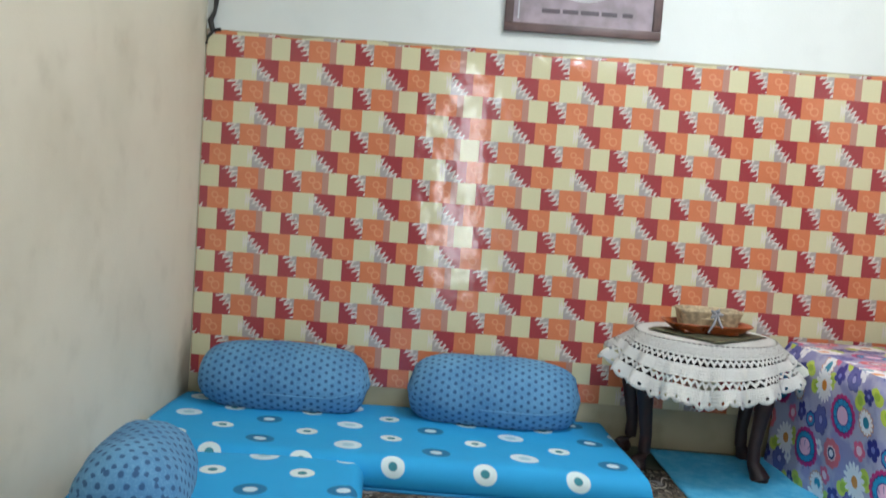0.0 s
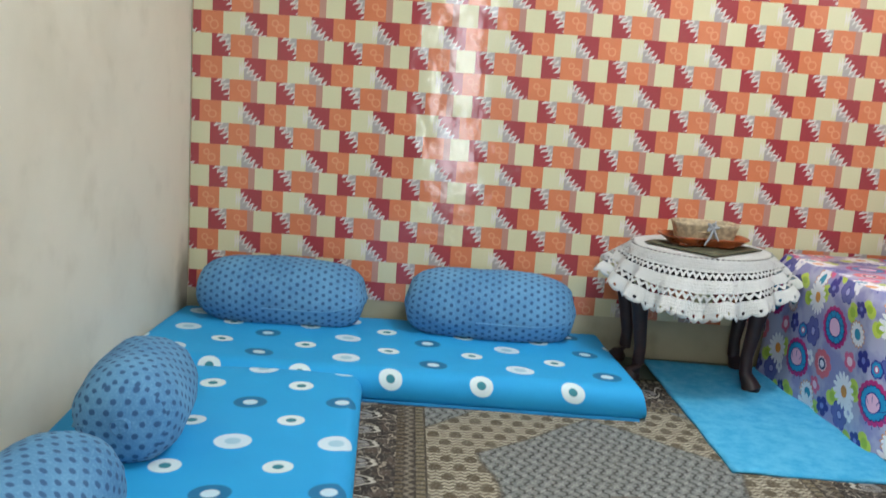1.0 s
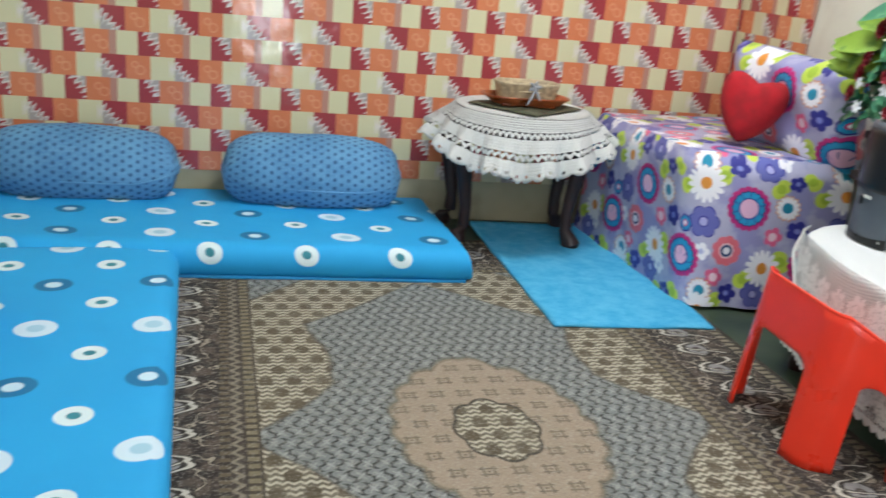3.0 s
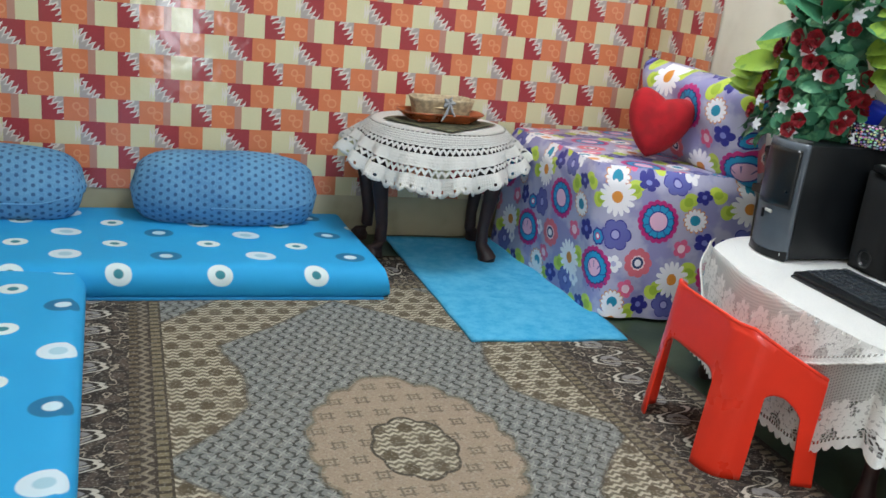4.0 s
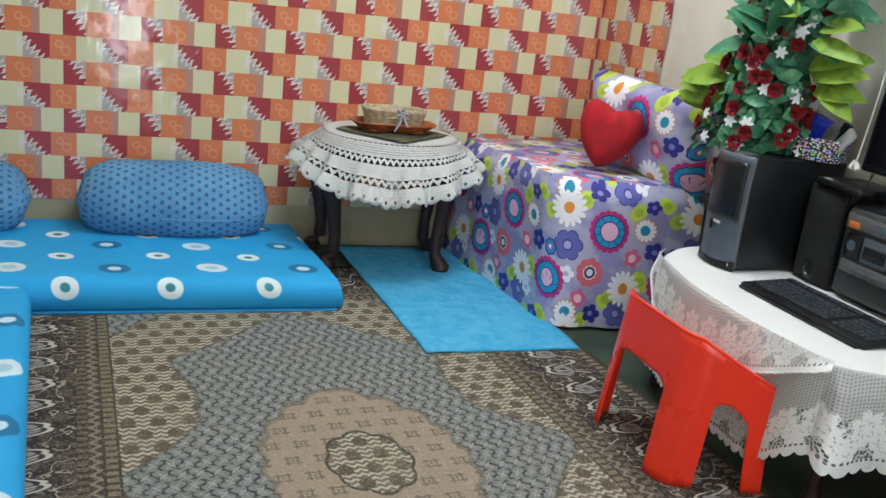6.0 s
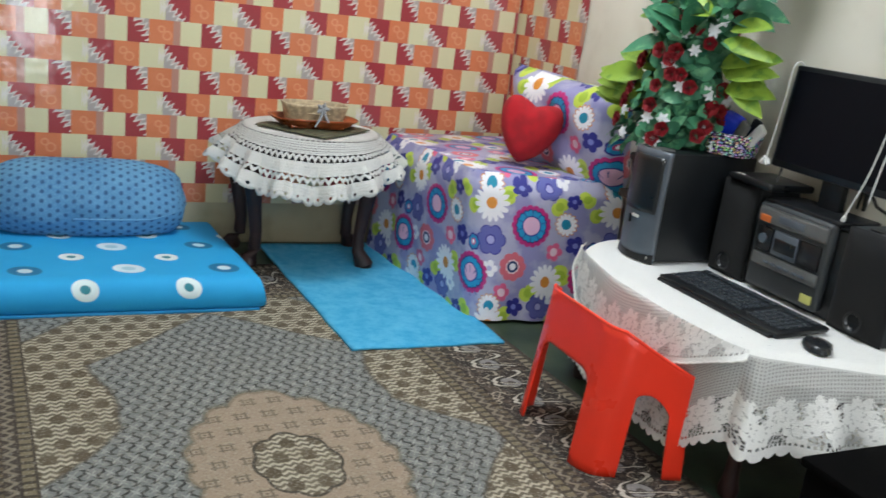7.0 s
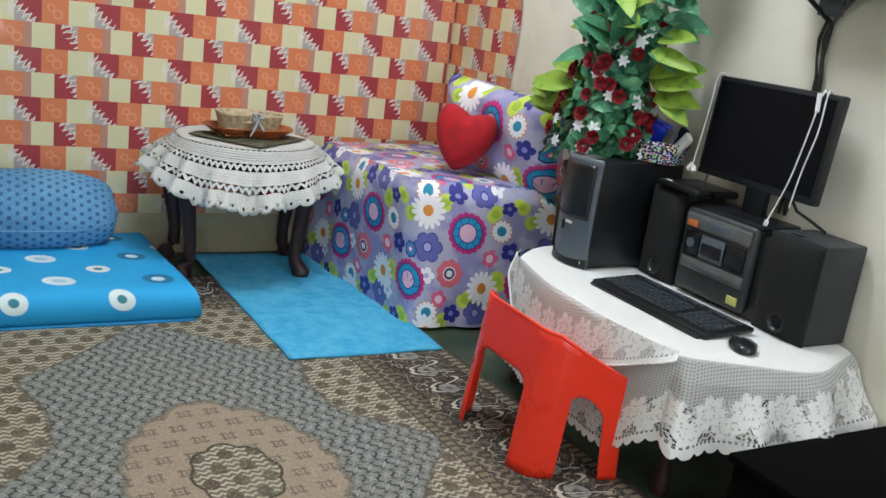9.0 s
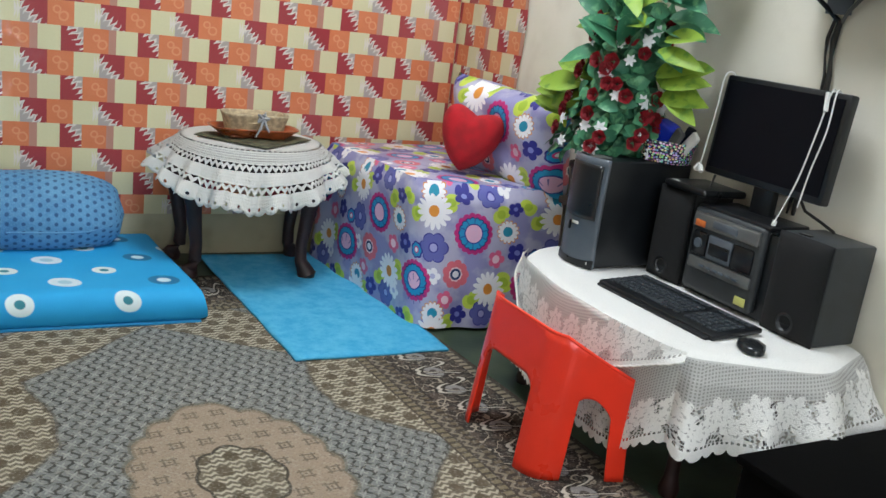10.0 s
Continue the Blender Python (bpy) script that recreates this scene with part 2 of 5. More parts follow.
def carpet_mat():
    k = Mat("woven_carpet", 0.95, spec=0.1)
    u, v, _ = k.coords("UV")          # metres from the carpet's middle
    du, dv = u.abs(), v.abs()
    th = (v * 0.8).atan2(u)
    fuzz = k.noise(240, 3)
    wob = (k.noise(28, 2) - 0.5) * 0.012
    # grey field: dark S hooks in staggered rows with light crosses between
    q = v / 0.045 + wob * 6.0
    p = u / 0.037 + q.floor() * 0.5 + wob * 6.0
    fp, fq = p.fract() - 0.5, q.fract() - 0.5
    hand = q.floor().wrap(2.0) * 2.0 - 1.0
    hook = (fp - (fq * 6.283).sin() * hand * 0.26).abs().step(0.20, 0.10)
    bar = (fq + (fp * 6.283).sin() * hand * 0.16).abs().step(0.13, 0.06) * fp.abs().gt(0.26)
    hook = hook.max(bar * 0.8)
    gp = (p + 0.5).fract() - 0.5
    speck = (gp.abs() - fq.abs()).abs().step(0.14, 0.05) * gp.abs().step(0.30, 0.20)
    grey = k.mix(hook * 0.95, hexc("797d7b"), hexc("232729"))
    grey = k.mix(speck * 0.7, grey, hexc("a9aca6"))
    # tan field: cream zigzag rows with dark lozenges set in quincunx
    zig = ((v / 0.0193 + wob * 8.0 + ((u / 0.0223).fract() - 0.5).abs() * 0.9).fract() - 0.5).abs() + (fuzz - 0.5) * 0.15
    line = zig.step(0.30, 0.16)
    tan = k.mix(line * 0.9, hexc("645c4d"), hexc("bfb7a2"))
    lq = v / 0.058
    lp = u / 0.067 + lq.floor() * 0.5
    loz = hyp((lp.fract() - 0.5) * 1.35, (lq.fract() - 0.5)) + (fuzz - 0.5) * 0.12
    tan = k.mix(loz.step(0.42, 0.33) * 0.95, tan, hexc("4a412f"))
    mud = k.noise(22, 4).step(0.35, 0.7)
    grey = k.mix(mud * 0.3, grey, hexc("6d6f6a"))
    tan = k.mix(mud * 0.35, tan, hexc("7f7563"))
    # middle figure: tan oval with a patterned heart
    fig = hexc("9c8b78")
    fp, fq = (u / 0.068), (v / 0.068)
    gx, gz = (fp + fq.floor() * 0.5).fract() - 0.5, fq.fract() - 0.5
    glyph = (gx.abs() - 0.17).abs().step(0.06, 0.02) * gz.abs().lt(0.27)
    glyph = glyph.max((gz.abs() - 0.16).abs().step(0.06, 0.02) * gx.abs().lt(0.30)).max((gx.abs() + gz.abs()).lt(0.07))
    figc = k.mix(mud * 0.3, k.mix(glyph * 0.75, fig, hexc("4f463b")), hexc("8a7d69"))
    r_out = hyp(u / 0.225, v / 0.325) - (th * 9.0).cos().abs() * 0.07 - (u.abs() * -14.0 + 1.0).max(0.0) * 0.10
    r_in = hyp(u / 0.090, v / 0.122) - (th * 4.0).cos().abs() * 0.12
    # tan side fields between the grey middle and the grey corners
    inner = (0.25 - dv).max(0.0) * 0.85 + (dv - 0.35).max(0.0) * 0.16 - (dv - 0.6).max(0.0) * 1.35 + (dv * 22.0).cos() * 0.008 + 0.335
    side = du.gt(inner + wob) * (du + dv).lt(1.30)
    col = k.mix(side, grey, tan)
    seam = (du - inner - wob).abs().step(0.010, 0.004) * (du + dv).lt(1.30)
    seam = seam.max((du + dv - 1.30).abs().step(0.010, 0.004))
    col = k.mix(seam * 0.6, col, hexc("4b453a"))
    col = k.mix((r_out + wob).lt(1.0), col, figc)
    col = k.mix((r_out - 1.0).abs().step(0.05, 0.015) * 0.6, col, hexc("5f5848"))
    col = k.mix((r_in + wob).lt(1.0), col, tan)
    col = k.mix((r_in - 1.0 + wob * 3.0).abs().step(0.06, 0.02), col, hexc("3d382f"))
    # stripe bands and the dark outer border with scrolls
    e = (0.872 - du).min(1.36 - dv)
    sc = (dv - du).lt(0.488)
    run = v * sc + u * (1 - sc)
    dots = ((run / 0.026 + wob * 8.0).fract() - 0.5).abs()
    hump = (((run / 0.034).fract() - 0.5) * 6.283).cos()
    # scrolls: pale hooks with dark outlines winding past grey medallions
    scroll_x = run / 0.118 + (k.noise(9, 2) - 0.5) * 0.35
    bend = (scroll_x * 6.283).sin()
    side2 = (scroll_x * 6.283 + 2.1).sin()
    w1 = (e - 0.150 - bend * 0.058).abs()
    w2 = (e - 0.135 + side2 * 0.066).abs()
    medal = hyp(((scroll_x + 0.25).fract() - 0.5) * 1.5, (e - 0.155) / 0.075)
    bd = k.mix(k.noise(30, 3).step(0.45, 0.6), hexc("211c1c"), hexc("4d423b"))
    curl = (k.noise(17, 2) - 0.5).abs()
    bd = k.mix(curl.step(0.050, 0.030), bd, hexc("1e1a1a"))
    bd = k.mix(curl.step(0.022, 0.010) * 0.85, bd, hexc("a89c8a"))
    bd = k.mix(medal.step(0.55, 0.48), bd, hexc("1f1b1b"))
    bd = k.mix(medal.step(0.44, 0.38), bd, hexc("8b8988"))
    bd = k.mix(medal.step(0.20, 0.15), bd, hexc("4a4340"))
    for w, gap in ((w2, 0.62), (w1, 0.70)):
        seen = (scroll_x * (1.0 if gap < 0.65 else 2.0)).fract().lt(gap)
        bd = k.mix(w.step(0.020, 0.014) * seen, bd, hexc("1c1818"))
        bd = k.mix(w.step(0.009, 0.005) * seen, bd, hexc("c4bdaf"))
    col = k.mix(e.lt(0.348), col, hexc("3f382f"))
    col = k.mix(e.lt(0.342), col, k.mix(dots.step(0.14, 0.26), hexc("3f382d"), hexc("756b54")))
    col = k.mix(e.lt(0.318), col, hexc("37302a"))
    col = k.mix(e.lt(0.312), col, k.mix((e - 0.298 + hump * 0.008).abs().step(0.008, 0.004), hexc("3d352f"), hexc("7d7464")))
    col = k.mix(e.lt(0.284), col, k.mix(dots.step(0.30, 0.18), hexc("5e5341"), hexc("2f2924")))
    col = k.mix(e.lt(0.262), col, bd)
    col = k.mix(e.lt(0.046), col, k.mix(dots.step(0.14, 0.26), hexc("352e29"), hexc("8d826d")))
    col = k.mix(e.lt(0.018), col, hexc("4a423a"))
    col = k.mix(k.noise(3, 3) * 0.2, col, hexc("8a8174"))
    col = k.mix(fuzz.step(0.5, 0.75) * 0.4, col, hexc("4a4742"))
    col = k.mix(k.noise(150, 2).step(0.52, 0.7) * 0.3, col, hexc("b5afa2"))
    k.colour(col)
    k.bump(fuzz + hook * 0.4, 0.003, 0.6)
    return k.m


def towel_mat():
    k = Mat("turquoise_pile", 0.95, spec=0.1)
    n, f = k.noise(19, 6, rough=0.75), k.noise(260, 3)
    k.colour(k.mix(n.step(0.30, 0.72) * 0.7 + f * 0.3, hexc("35a2d4"), hexc("6cc6e8")))
    k.bump(f + n, 0.006, 0.8)
    return k.m


def crochet_mat():
    """White crochet; u round the hem, v down the cloth, in metres."""
    k = Mat("white_crochet", 0.9, spec=0.15)
    u, v, _ = k.coords("UV")
    st = k.noise(1.0, 2, k.vec(u * 260, v * 420))
    wob = (k.noise(40, 2) - 0.5) * 0.006
    u2, v2 = u + wob, v + wob

    def triangles(v0, h, pitch, flip, lag=0.0):
        a = ((u2 / pitch + lag).fract() - 0.5).abs() * 2.0
        b = (v2 - v0) / h
        inside_ = b.gt(0.0) * b.lt(1.0)
        return inside_ * (a + (b if flip else (1 - b)) * 0.95).lt(0.92)
    hole = triangles(0.236, 0.017, 0.027, False)
    for v0 in (0.298, 0.376):
        hole = hole.max(triangles(v0, 0.012, 0.027, True, 0.5)).max(triangles(v0 + 0.010, 0.019, 0.027, False))
    net = (((u / 0.0085).fract() - 0.5).abs().lt(0.27)) * (((v / 0.0085).fract() - 0.5).abs().lt(0.27)) * v.gt(0.258) * v.lt(0.293)
    hole = hole.max(net * 0.75)
    hole = hole.max(hyp(((u / 0.0377).fract() - 0.5) * 0.0377, v - 0.446).lt(0.0042))
    knit = ((u / 0.0055).fract() - 0.5).abs() + ((v / 0.006 + (u / 0.0055).floor() * 0.5).fract() - 0.5).abs()
    rib = ((v / 0.011).fract() - 0.5).abs()
    k.alpha(1 - hole)
    k.colour(k.mix(st * 0.45 + knit * 0.35 + k.noise(30, 3) * 0.2, hexc("e2e1dc"), hexc("b8b8b3")))
    k.bump(st * 0.8 - knit + rib * 0.8, 0.003, 0.6)
    return k.m


def lace_mat():
    """White machine lace; u runs along the hem, v up from it, in metres: a flower band, net above it, then sheer cloth."""
    k = Mat("white_lace", 0.85, spec=0.2)
    u, v, _ = k.coords("UV")
    st = k.noise(300, 2)
    wob = (k.noise(25, 2) - 0.5) * 0.012
    # two staggered rows of blossoms
    p = (u + wob * 0.4) / 0.078
    d = hyp(((p).fract() - 0.5) * 0.078, v - 0.074 + wob)
    th = (v - 0.074).atan2(((p).fract() - 0.5) * 0.078)
    d2 = hyp(((p + 0.5).fract() - 0.5) * 0.078, v - 0.040 + wob)
    th2 = (v - 0.040).atan2(((p + 0.5).fract() - 0.5) * 0.078)
    f1 = d / ((th * 3.5).cos().abs() * 0.013 + 0.027)
    f2 = d2 / ((th2 * 3.0).cos().abs() * 0.010 + 0.020)
    bloom = f1.lt(1.0).max(f2.lt(1.0))
    cell = Ex(k.t, k.voronoi(k.vec(u, v), 135, 0.8).outputs["Distance"])
    band = v.gt(0.017) * v.lt(0.098)
    gaps = cell.lt(0.36) * band * (1 - bloom)
    veins = ((f1 - 0.42).abs().lt(0.07) * cell.lt(0.45)).max((f2 - 0.45).abs().lt(0.08) * cell.lt(0.4))
    pits = f1.lt(0.98) * f1.gt(0.86) * cell.lt(0.35)
    net = ((u / 0.0072).fract() - 0.5).abs().lt(0.27) * ((v / 0.0072).fract() - 0.5).abs().lt(0.27) * v.gt(0.090) * v.lt(0.215) * (1 - bloom)
    braid = (v - 0.0135).abs().lt(0.0025) * (u / 0.010).fract().gt(0.45)
    hole = (gaps * 0.9).max(veins * 0.35).max(pits * 0.5).max(net * 0.62).max(braid * 0.7)
    sheer = (1 - bloom) * v.lt(0.40) * (v.gt(0.016) * 0.24 + v.gt(0.100) * 0.12)
    k.alpha(1 - hole.max(sheer))
    k.colour(k.mix(st, hexc("d2d2ce"), hexc("ebeae6")))
    k.bump(st + bloom * 0.8 - f1.min(1.0) * 0.4, 0.003, 0.7)
    return k.m


M_ring, M_dot, M_flower, M_carpet = ring_fabric(), dot_fabric(), flower_fabric(), carpet_mat()
M_towel, M_crochet, M_lace = towel_mat(), crochet_mat(), lace_mat()
M_crochetedge = plain("white_cotton_edging", hexc("e2e1dc"), 0.85, var=0.1)
M_bluecloth = plain("plain_blue_cloth", hexc("1c86bd"), 0.8, var=0.1)
M_darkwood = plain("dark_stained_wood", hexc("2c1714"), 0.5, var=0.35, scale=20)
M_redplastic = plain("red_plastic", hexc("ee3720"), 0.3, var=0.05, scale=6, bump=0.0002)
M_black = plain("black_plastic", hexc("101316"), 0.38, var=0.2)
M_blackgloss = plain("gloss_black_plastic", hexc("0b0d0f"), 0.30, var=0.2)
M_grey = plain("grey_plastic", hexc("525a62"), 0.35, var=0.1)
M_silver = plain("silver_grey_plastic", hexc("666765"), 0.36, 0.3, var=0.1)
M_mouse = plain("smoky_silver_plastic", hexc("24272a"), 0.25, 0.2, var=0.2)
M_charcoal = plain("charcoal_vinyl", hexc("2b2f31"), 0.5, var=0.2)
M_key = plain("black_keycap", hexc("2c3237"), 0.4, var=0.15)
M_benchblack = Mat("dull_black_wood", 0.9, spec=0.05).colour((0.002, 0.002, 0.002)).m
M_mesh = plain("black_speaker_cloth", hexc("0c0d0e"), 0.9, var=0.3, bscale=600)
M_blackwood = plain("black_lacquered_wood", hexc("0d0b0b"), 0.3, var=0.3)
M_brown = plain("brown_board", hexc("3f332b"), 0.7, var=0.25)
M_heart = plain("red_plush", hexc("a3101b"), 0.9, var=0.18, scale=25, bump=0.0015, bscale=260)
M_tan = plain("woven_tan_straw", hexc("ae9b7c"), 0.7, var=0.3, scale=60, bump=0.002)
M_rust = plain("rust_brown_lacquer", hexc("8e451f"), 0.3, var=0.45, scale=22)
M_brocade = plain("dark_green_brocade", hexc("4c4c38"), 0.6, var=0.7, scale=70)
M_ribbon = plain("grey_ribbon", hexc("8d8f92"), 0.5, var=0.15)
M_whiteplastic = plain("white_plastic", hexc("d8d8d4"), 0.35, var=0.04)
M_blueplastic = plain("blue_plastic", hexc("1c33c4"), 0.25, var=0.1)
def leaf_mat(name, dark, lite, edge):
    """Silk leaf: each leaf its own tone, blotched and paler in places."""
    k = Mat(name, 0.45, spec=0.3)
    g = k.t.nodes.new("ShaderNodeNewGeometry")
    own = Ex(k.t, g.outputs["Random Per Island"])
    n = k.noise(34, 4)
    c = k.mix(own, dark, lite)
    c = k.mix(n.step(0.50, 0.68) * 0.7, c, edge)
    k.colour(c).bump(k.noise(120, 3), 0.001, 0.5)
    return k.m


M_leaf = leaf_mat("dark_green_leaf", hexc("235a42"), hexc("4b8c66"), hexc("74ad7c"))
M_leaf2 = leaf_mat("yellow_green_leaf", hexc("6f9430"), hexc("a3b84a"), hexc("4c7a33"))
M_rose = plain("red_silk_rose", hexc("84101c"), 0.7, var=0.3, scale=60)
M_petal = plain("white_silk_flower", hexc("dcdfe0"), 0.6, var=0.08)
M_label = plain("pale_label", hexc("c9c7c0"), 0.4, var=0.05)
M_amber = plain("amber_label", hexc("c7672e"), 0.4)
M_lime = plain("lime_label", hexc("b9b96a"), 0.4)
M_frame = plain("purple_brown_frame", hexc("5e4a48"), 0.4, var=0.25)
M_print = plain("faded_print", hexc("8f7f86"), 0.35, var=0.25)
M_printpale = plain("pale_print", hexc("b9b7bb"), 0.35, var=0.15)
M_printdark = plain("dark_print", hexc("3d2c35"), 0.35, var=0.15)
M_door = plain("painted_door_wood", hexc("8a7a62"), 0.5, var=0.2)
M_cord = plain("dark_cable", hexc("24221f"), 0.6)
M_glass = Mat("dark_screen_glass", 0.45, spec=0.12).colour((0.003, 0.0035, 0.006)).m


def emission(name, colour, strength):
    k = Mat(name)
    k.colour((0.8, 0.8, 0.8))
    k.b.inputs["Emission Color"].default_value = (*colour, 1)
    k.b.inputs["Emission Strength"].default_value = strength
    return k.m


M_led = emission("orange_led", (1.0, 0.35, 0.08), 3.0)
M_tube = emission("added_lamp_glow", (1.0, 0.97, 0.9), 6.0)
M_day = emission("bright_day", (0.92, 0.98, 1.05), 5.0)


def bead_mat():
    k = Mat("coloured_beads", 0.25)
    u, v, _ = k.coords("UV")
    n = k.voronoi(k.vec(u, v), 150, 0.9)
    d = Ex(k.t, n.outputs["Distance"])
    hs = k.t.nodes.new("ShaderNodeHueSaturation")
    k.t.links.new(n.outputs["Color"], hs.inputs["Color"])
    hs.inputs["Saturation"].default_value = 0.75
    k.colour(k.mix(d.step(0.3, 0.5), hs.outputs[0], (0.03, 0.03, 0.06)))
    k.bump(1 - d, 0.003, 0.8)
    return k.m


M_bead = bead_mat()


# ---------------------------------------------------------------- mesh helpers
def mesh_ob(name, bm, mat, smooth=True, autosmooth=None):
    me = bpy.data.meshes.new(name)
    bmesh.ops.recalc_face_normals(bm, faces=bm.faces)
    bm.to_mesh(me)
    bm.free()
    for m in (mat if isinstance(mat, (list, tuple)) else [mat]):
        me.materials.append(m)
    if smooth:
        me.polygons.foreach_set("use_smooth", [True] * len(me.polygons))
        me.set_sharp_from_angle(angle=radians(autosmooth or 40))
    return new(name, me)


def part(name, bm, mat, parent, label="", smooth=True, autosmooth=None):
    ob = mesh_ob(name, bm, mat, smooth, autosmooth)
    ob.parent = parent
    if label:
        ob["label"] = label
    return ob


def thing(name, m, label, category, group="", kind=""):
    ob = new(name)
    ob.empty_display_size = 0.05
    ob.matrix_world = m
    return tagged(ob, label, category, group, kind)


def structure(name, bm, mat, label="", category="", smooth=False):
    return tagged(mesh_ob(name, bm, mat, smooth), label, category, kind="structure")


def add_box(bm, lo, hi, bevel=0.0, seg=2, turn=None):
    r = bmesh.ops.create_cube(bm, size=1.0)
    vs = r["verts"]
    for v in vs:
        v.co = Vector([l + (h - l) * (c + 0.5) for l, h, c in zip(lo, hi, v.co)])
    if bevel:
        es = list({e for v in vs for e in v.link_edges})
        res = bmesh.ops.bevel(bm, geom=es, offset=bevel, segments=seg, profile=0.5, affect="EDGES")
        vs = list({v for f in res["faces"] for v in f.verts} | {v for v in vs if v.is_valid})
    if turn is not None:
        bmesh.ops.transform(bm, matrix=turn, verts=[v for v in vs if v.is_valid])
    return vs


def box_bm(lo, hi, bevel=0.0, seg=2):
    bm = bmesh.new()
    add_box(bm, lo, hi, bevel, seg)
    return bm


def add_tube(bm, pts, radii, n=8, cap=True):
    """A round bar through the points."""
    rings = []
    for i, p in enumerate(pts):
        p = Vector(p)
        d = Vector(pts[min(i + 1, len(pts) - 1)]) - Vector(pts[max(i - 1, 0)])
        d.normalize()
        a = d.orthogonal() if abs(d.z) > 0.95 else d.cross(Vector((0, 0, 1)))
        a.normalize()
        b = d.cross(a)
        r = radii if isinstance(radii, (int, float)) else radii[i]
        rings.append([bm.verts.new(p + (a * math.cos(t) + b * math.sin(t)) * r) for t in [2 * math.pi * k / n for k in range(n)]])
    for s, e in zip(rings, rings[1:]):
        for k in range(n):
            bm.faces.new((s[k], s[(k + 1) % n], e[(k + 1) % n], e[k]))
    if cap:
        bm.faces.new(rings[0][::-1])
        bm.faces.new(rings[-1])
    return rings


def tube_bm(pts, radii, n=8):
    bm = bmesh.new()
    add_tube(bm, pts, radii, n)
    return bm


def add_lathe(bm, profile, n=32, cap=True):
    rings = [[bm.verts.new((r * math.cos(2 * math.pi * k / n), r * math.sin(2 * math.pi * k / n), z)) for k in range(n)] for r, z in profile]
    for s, e in zip(rings, rings[1:]):
        for k in range(n):
            bm.faces.new((s[k], s[(k + 1) % n], e[(k + 1) % n], e[k]))
    if cap:
        bm.faces.new(rings[0][::-1])
        bm.faces.new(rings[-1])


def lathe_bm(profile, n=32):
    bm = bmesh.new()
    add_lathe(bm, profile, n)
    return bm


def box_uv(bm, scale=1.0):
    """Lay the cloth over the faces by their main direction, in metres."""
    uv = bm.loops.layers.uv.new("UVMap")
    bm.normal_update()
    for f in bm.faces:
        n = f.normal
        ax = max(range(3), key=lambda i: abs(n[i]))
        for lp in f.loops:
            x, y, z = lp.vert.co
            lp[uv].uv = ((x, y), (x, y - z), (y, x))[0] if ax == 2 else ((y + 0.31, z) if ax == 0 else (x, z))
    return bm


def grid_sheet(nu, nv, fn, uvfn=None, closed=False):
    """A sheet from a function of (u, v) in 0..1."""
    bm = bmesh.new()
    uv = bm.loops.layers.uv.new("UVMap")
    cols = nu if closed else nu + 1
    vs = [[bm.verts.new(fn(i / nu, j / nv)) for j in range(nv + 1)] for i in range(cols)]
    for i in range(nu):
        for j in range(nv):
            k = (i + 1) % cols
            f = bm.faces.new((vs[i][j], vs[k][j], vs[k][j + 1], vs[i][j + 1]))
            if uvfn:
                for lp, (a, b) in zip(f.loops, ((i, j), (i + 1, j), (i + 1, j + 1), (i, j + 1))):
                    lp[uv].uv = uvfn(a / nu, b / nv)
    return bm


def solidify(ob, t):
    m = ob.modifiers.new("thickness", "SOLIDIFY")
    m.thickness, m.offset = t, 0
    return ob


# ---------------------------------------------------------------- the room
XE, YS, ZC = 2.907, -4.62, 2.75
WT = 0.12
structure("floor", box_bm((-WT, YS - WT, -0.1), (XE + WT + 0.13, WT, 0.0)), M_floor, "dark green polished floor", "floor")
structure("ceiling", box_bm((-WT, YS - WT, ZC), (XE + WT + 0.13, WT, ZC + 0.1)), M_ceiling, "off-white plastered ceiling", "ceiling")
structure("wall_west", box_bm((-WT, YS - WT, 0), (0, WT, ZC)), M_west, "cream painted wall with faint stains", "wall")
WE = 0.027


def east(y):
    """Face of the east wall, a little out of square with the north one."""
    return XE - WE * y


bm = box_bm((XE, YS - WT, 0), (XE + WT, WT, ZC))
for v in bm.verts:
    v.co.x += -WE * v.co.y
structure("wall_east", bm, M_cream, "cream painted wall behind the computer desk", "wall")
structure("wall_north", box_bm((0, 0, 0), (XE, WT, 1.53)), M_grimy_shaded, "cream lower wall below the wallpaper", "wall")
structure("wall_north_upper", box_bm((0, 0.0, 1.53), (XE, WT, ZC)), M_white, "white painted wall above the wallpaper", "wall")


def paper_sheet(along_x):
    """The glued sheet: wavy top edge, slightly lifted in places."""
    def fn(u, v):
        top = 1.522 + 0.004 * math.sin(u * 37) + 0.003 * math.sin(u * 91)
        z = 0.162 + (top - 0.162) * v
        off = 0.004
        if along_x:
            return (0.006 + (XE - 0.012) * u, -off, z)
        y = -0.006 - (0.498 + 0.006 * math.sin(v * 23)) * u
        return (XE - off - WE * y, y, z)
    return grid_sheet(80, 24, fn)


structure("wallpaper_north", paper_sheet(True), M_paper_n, "glossy wallpaper of red, orange and cream squares", "wallpaper", smooth=True)
structure("wallpaper_east", paper_sheet(False), M_paper_e, "glossy checked wallpaper strip turning the corner", "wallpaper", smooth=True)
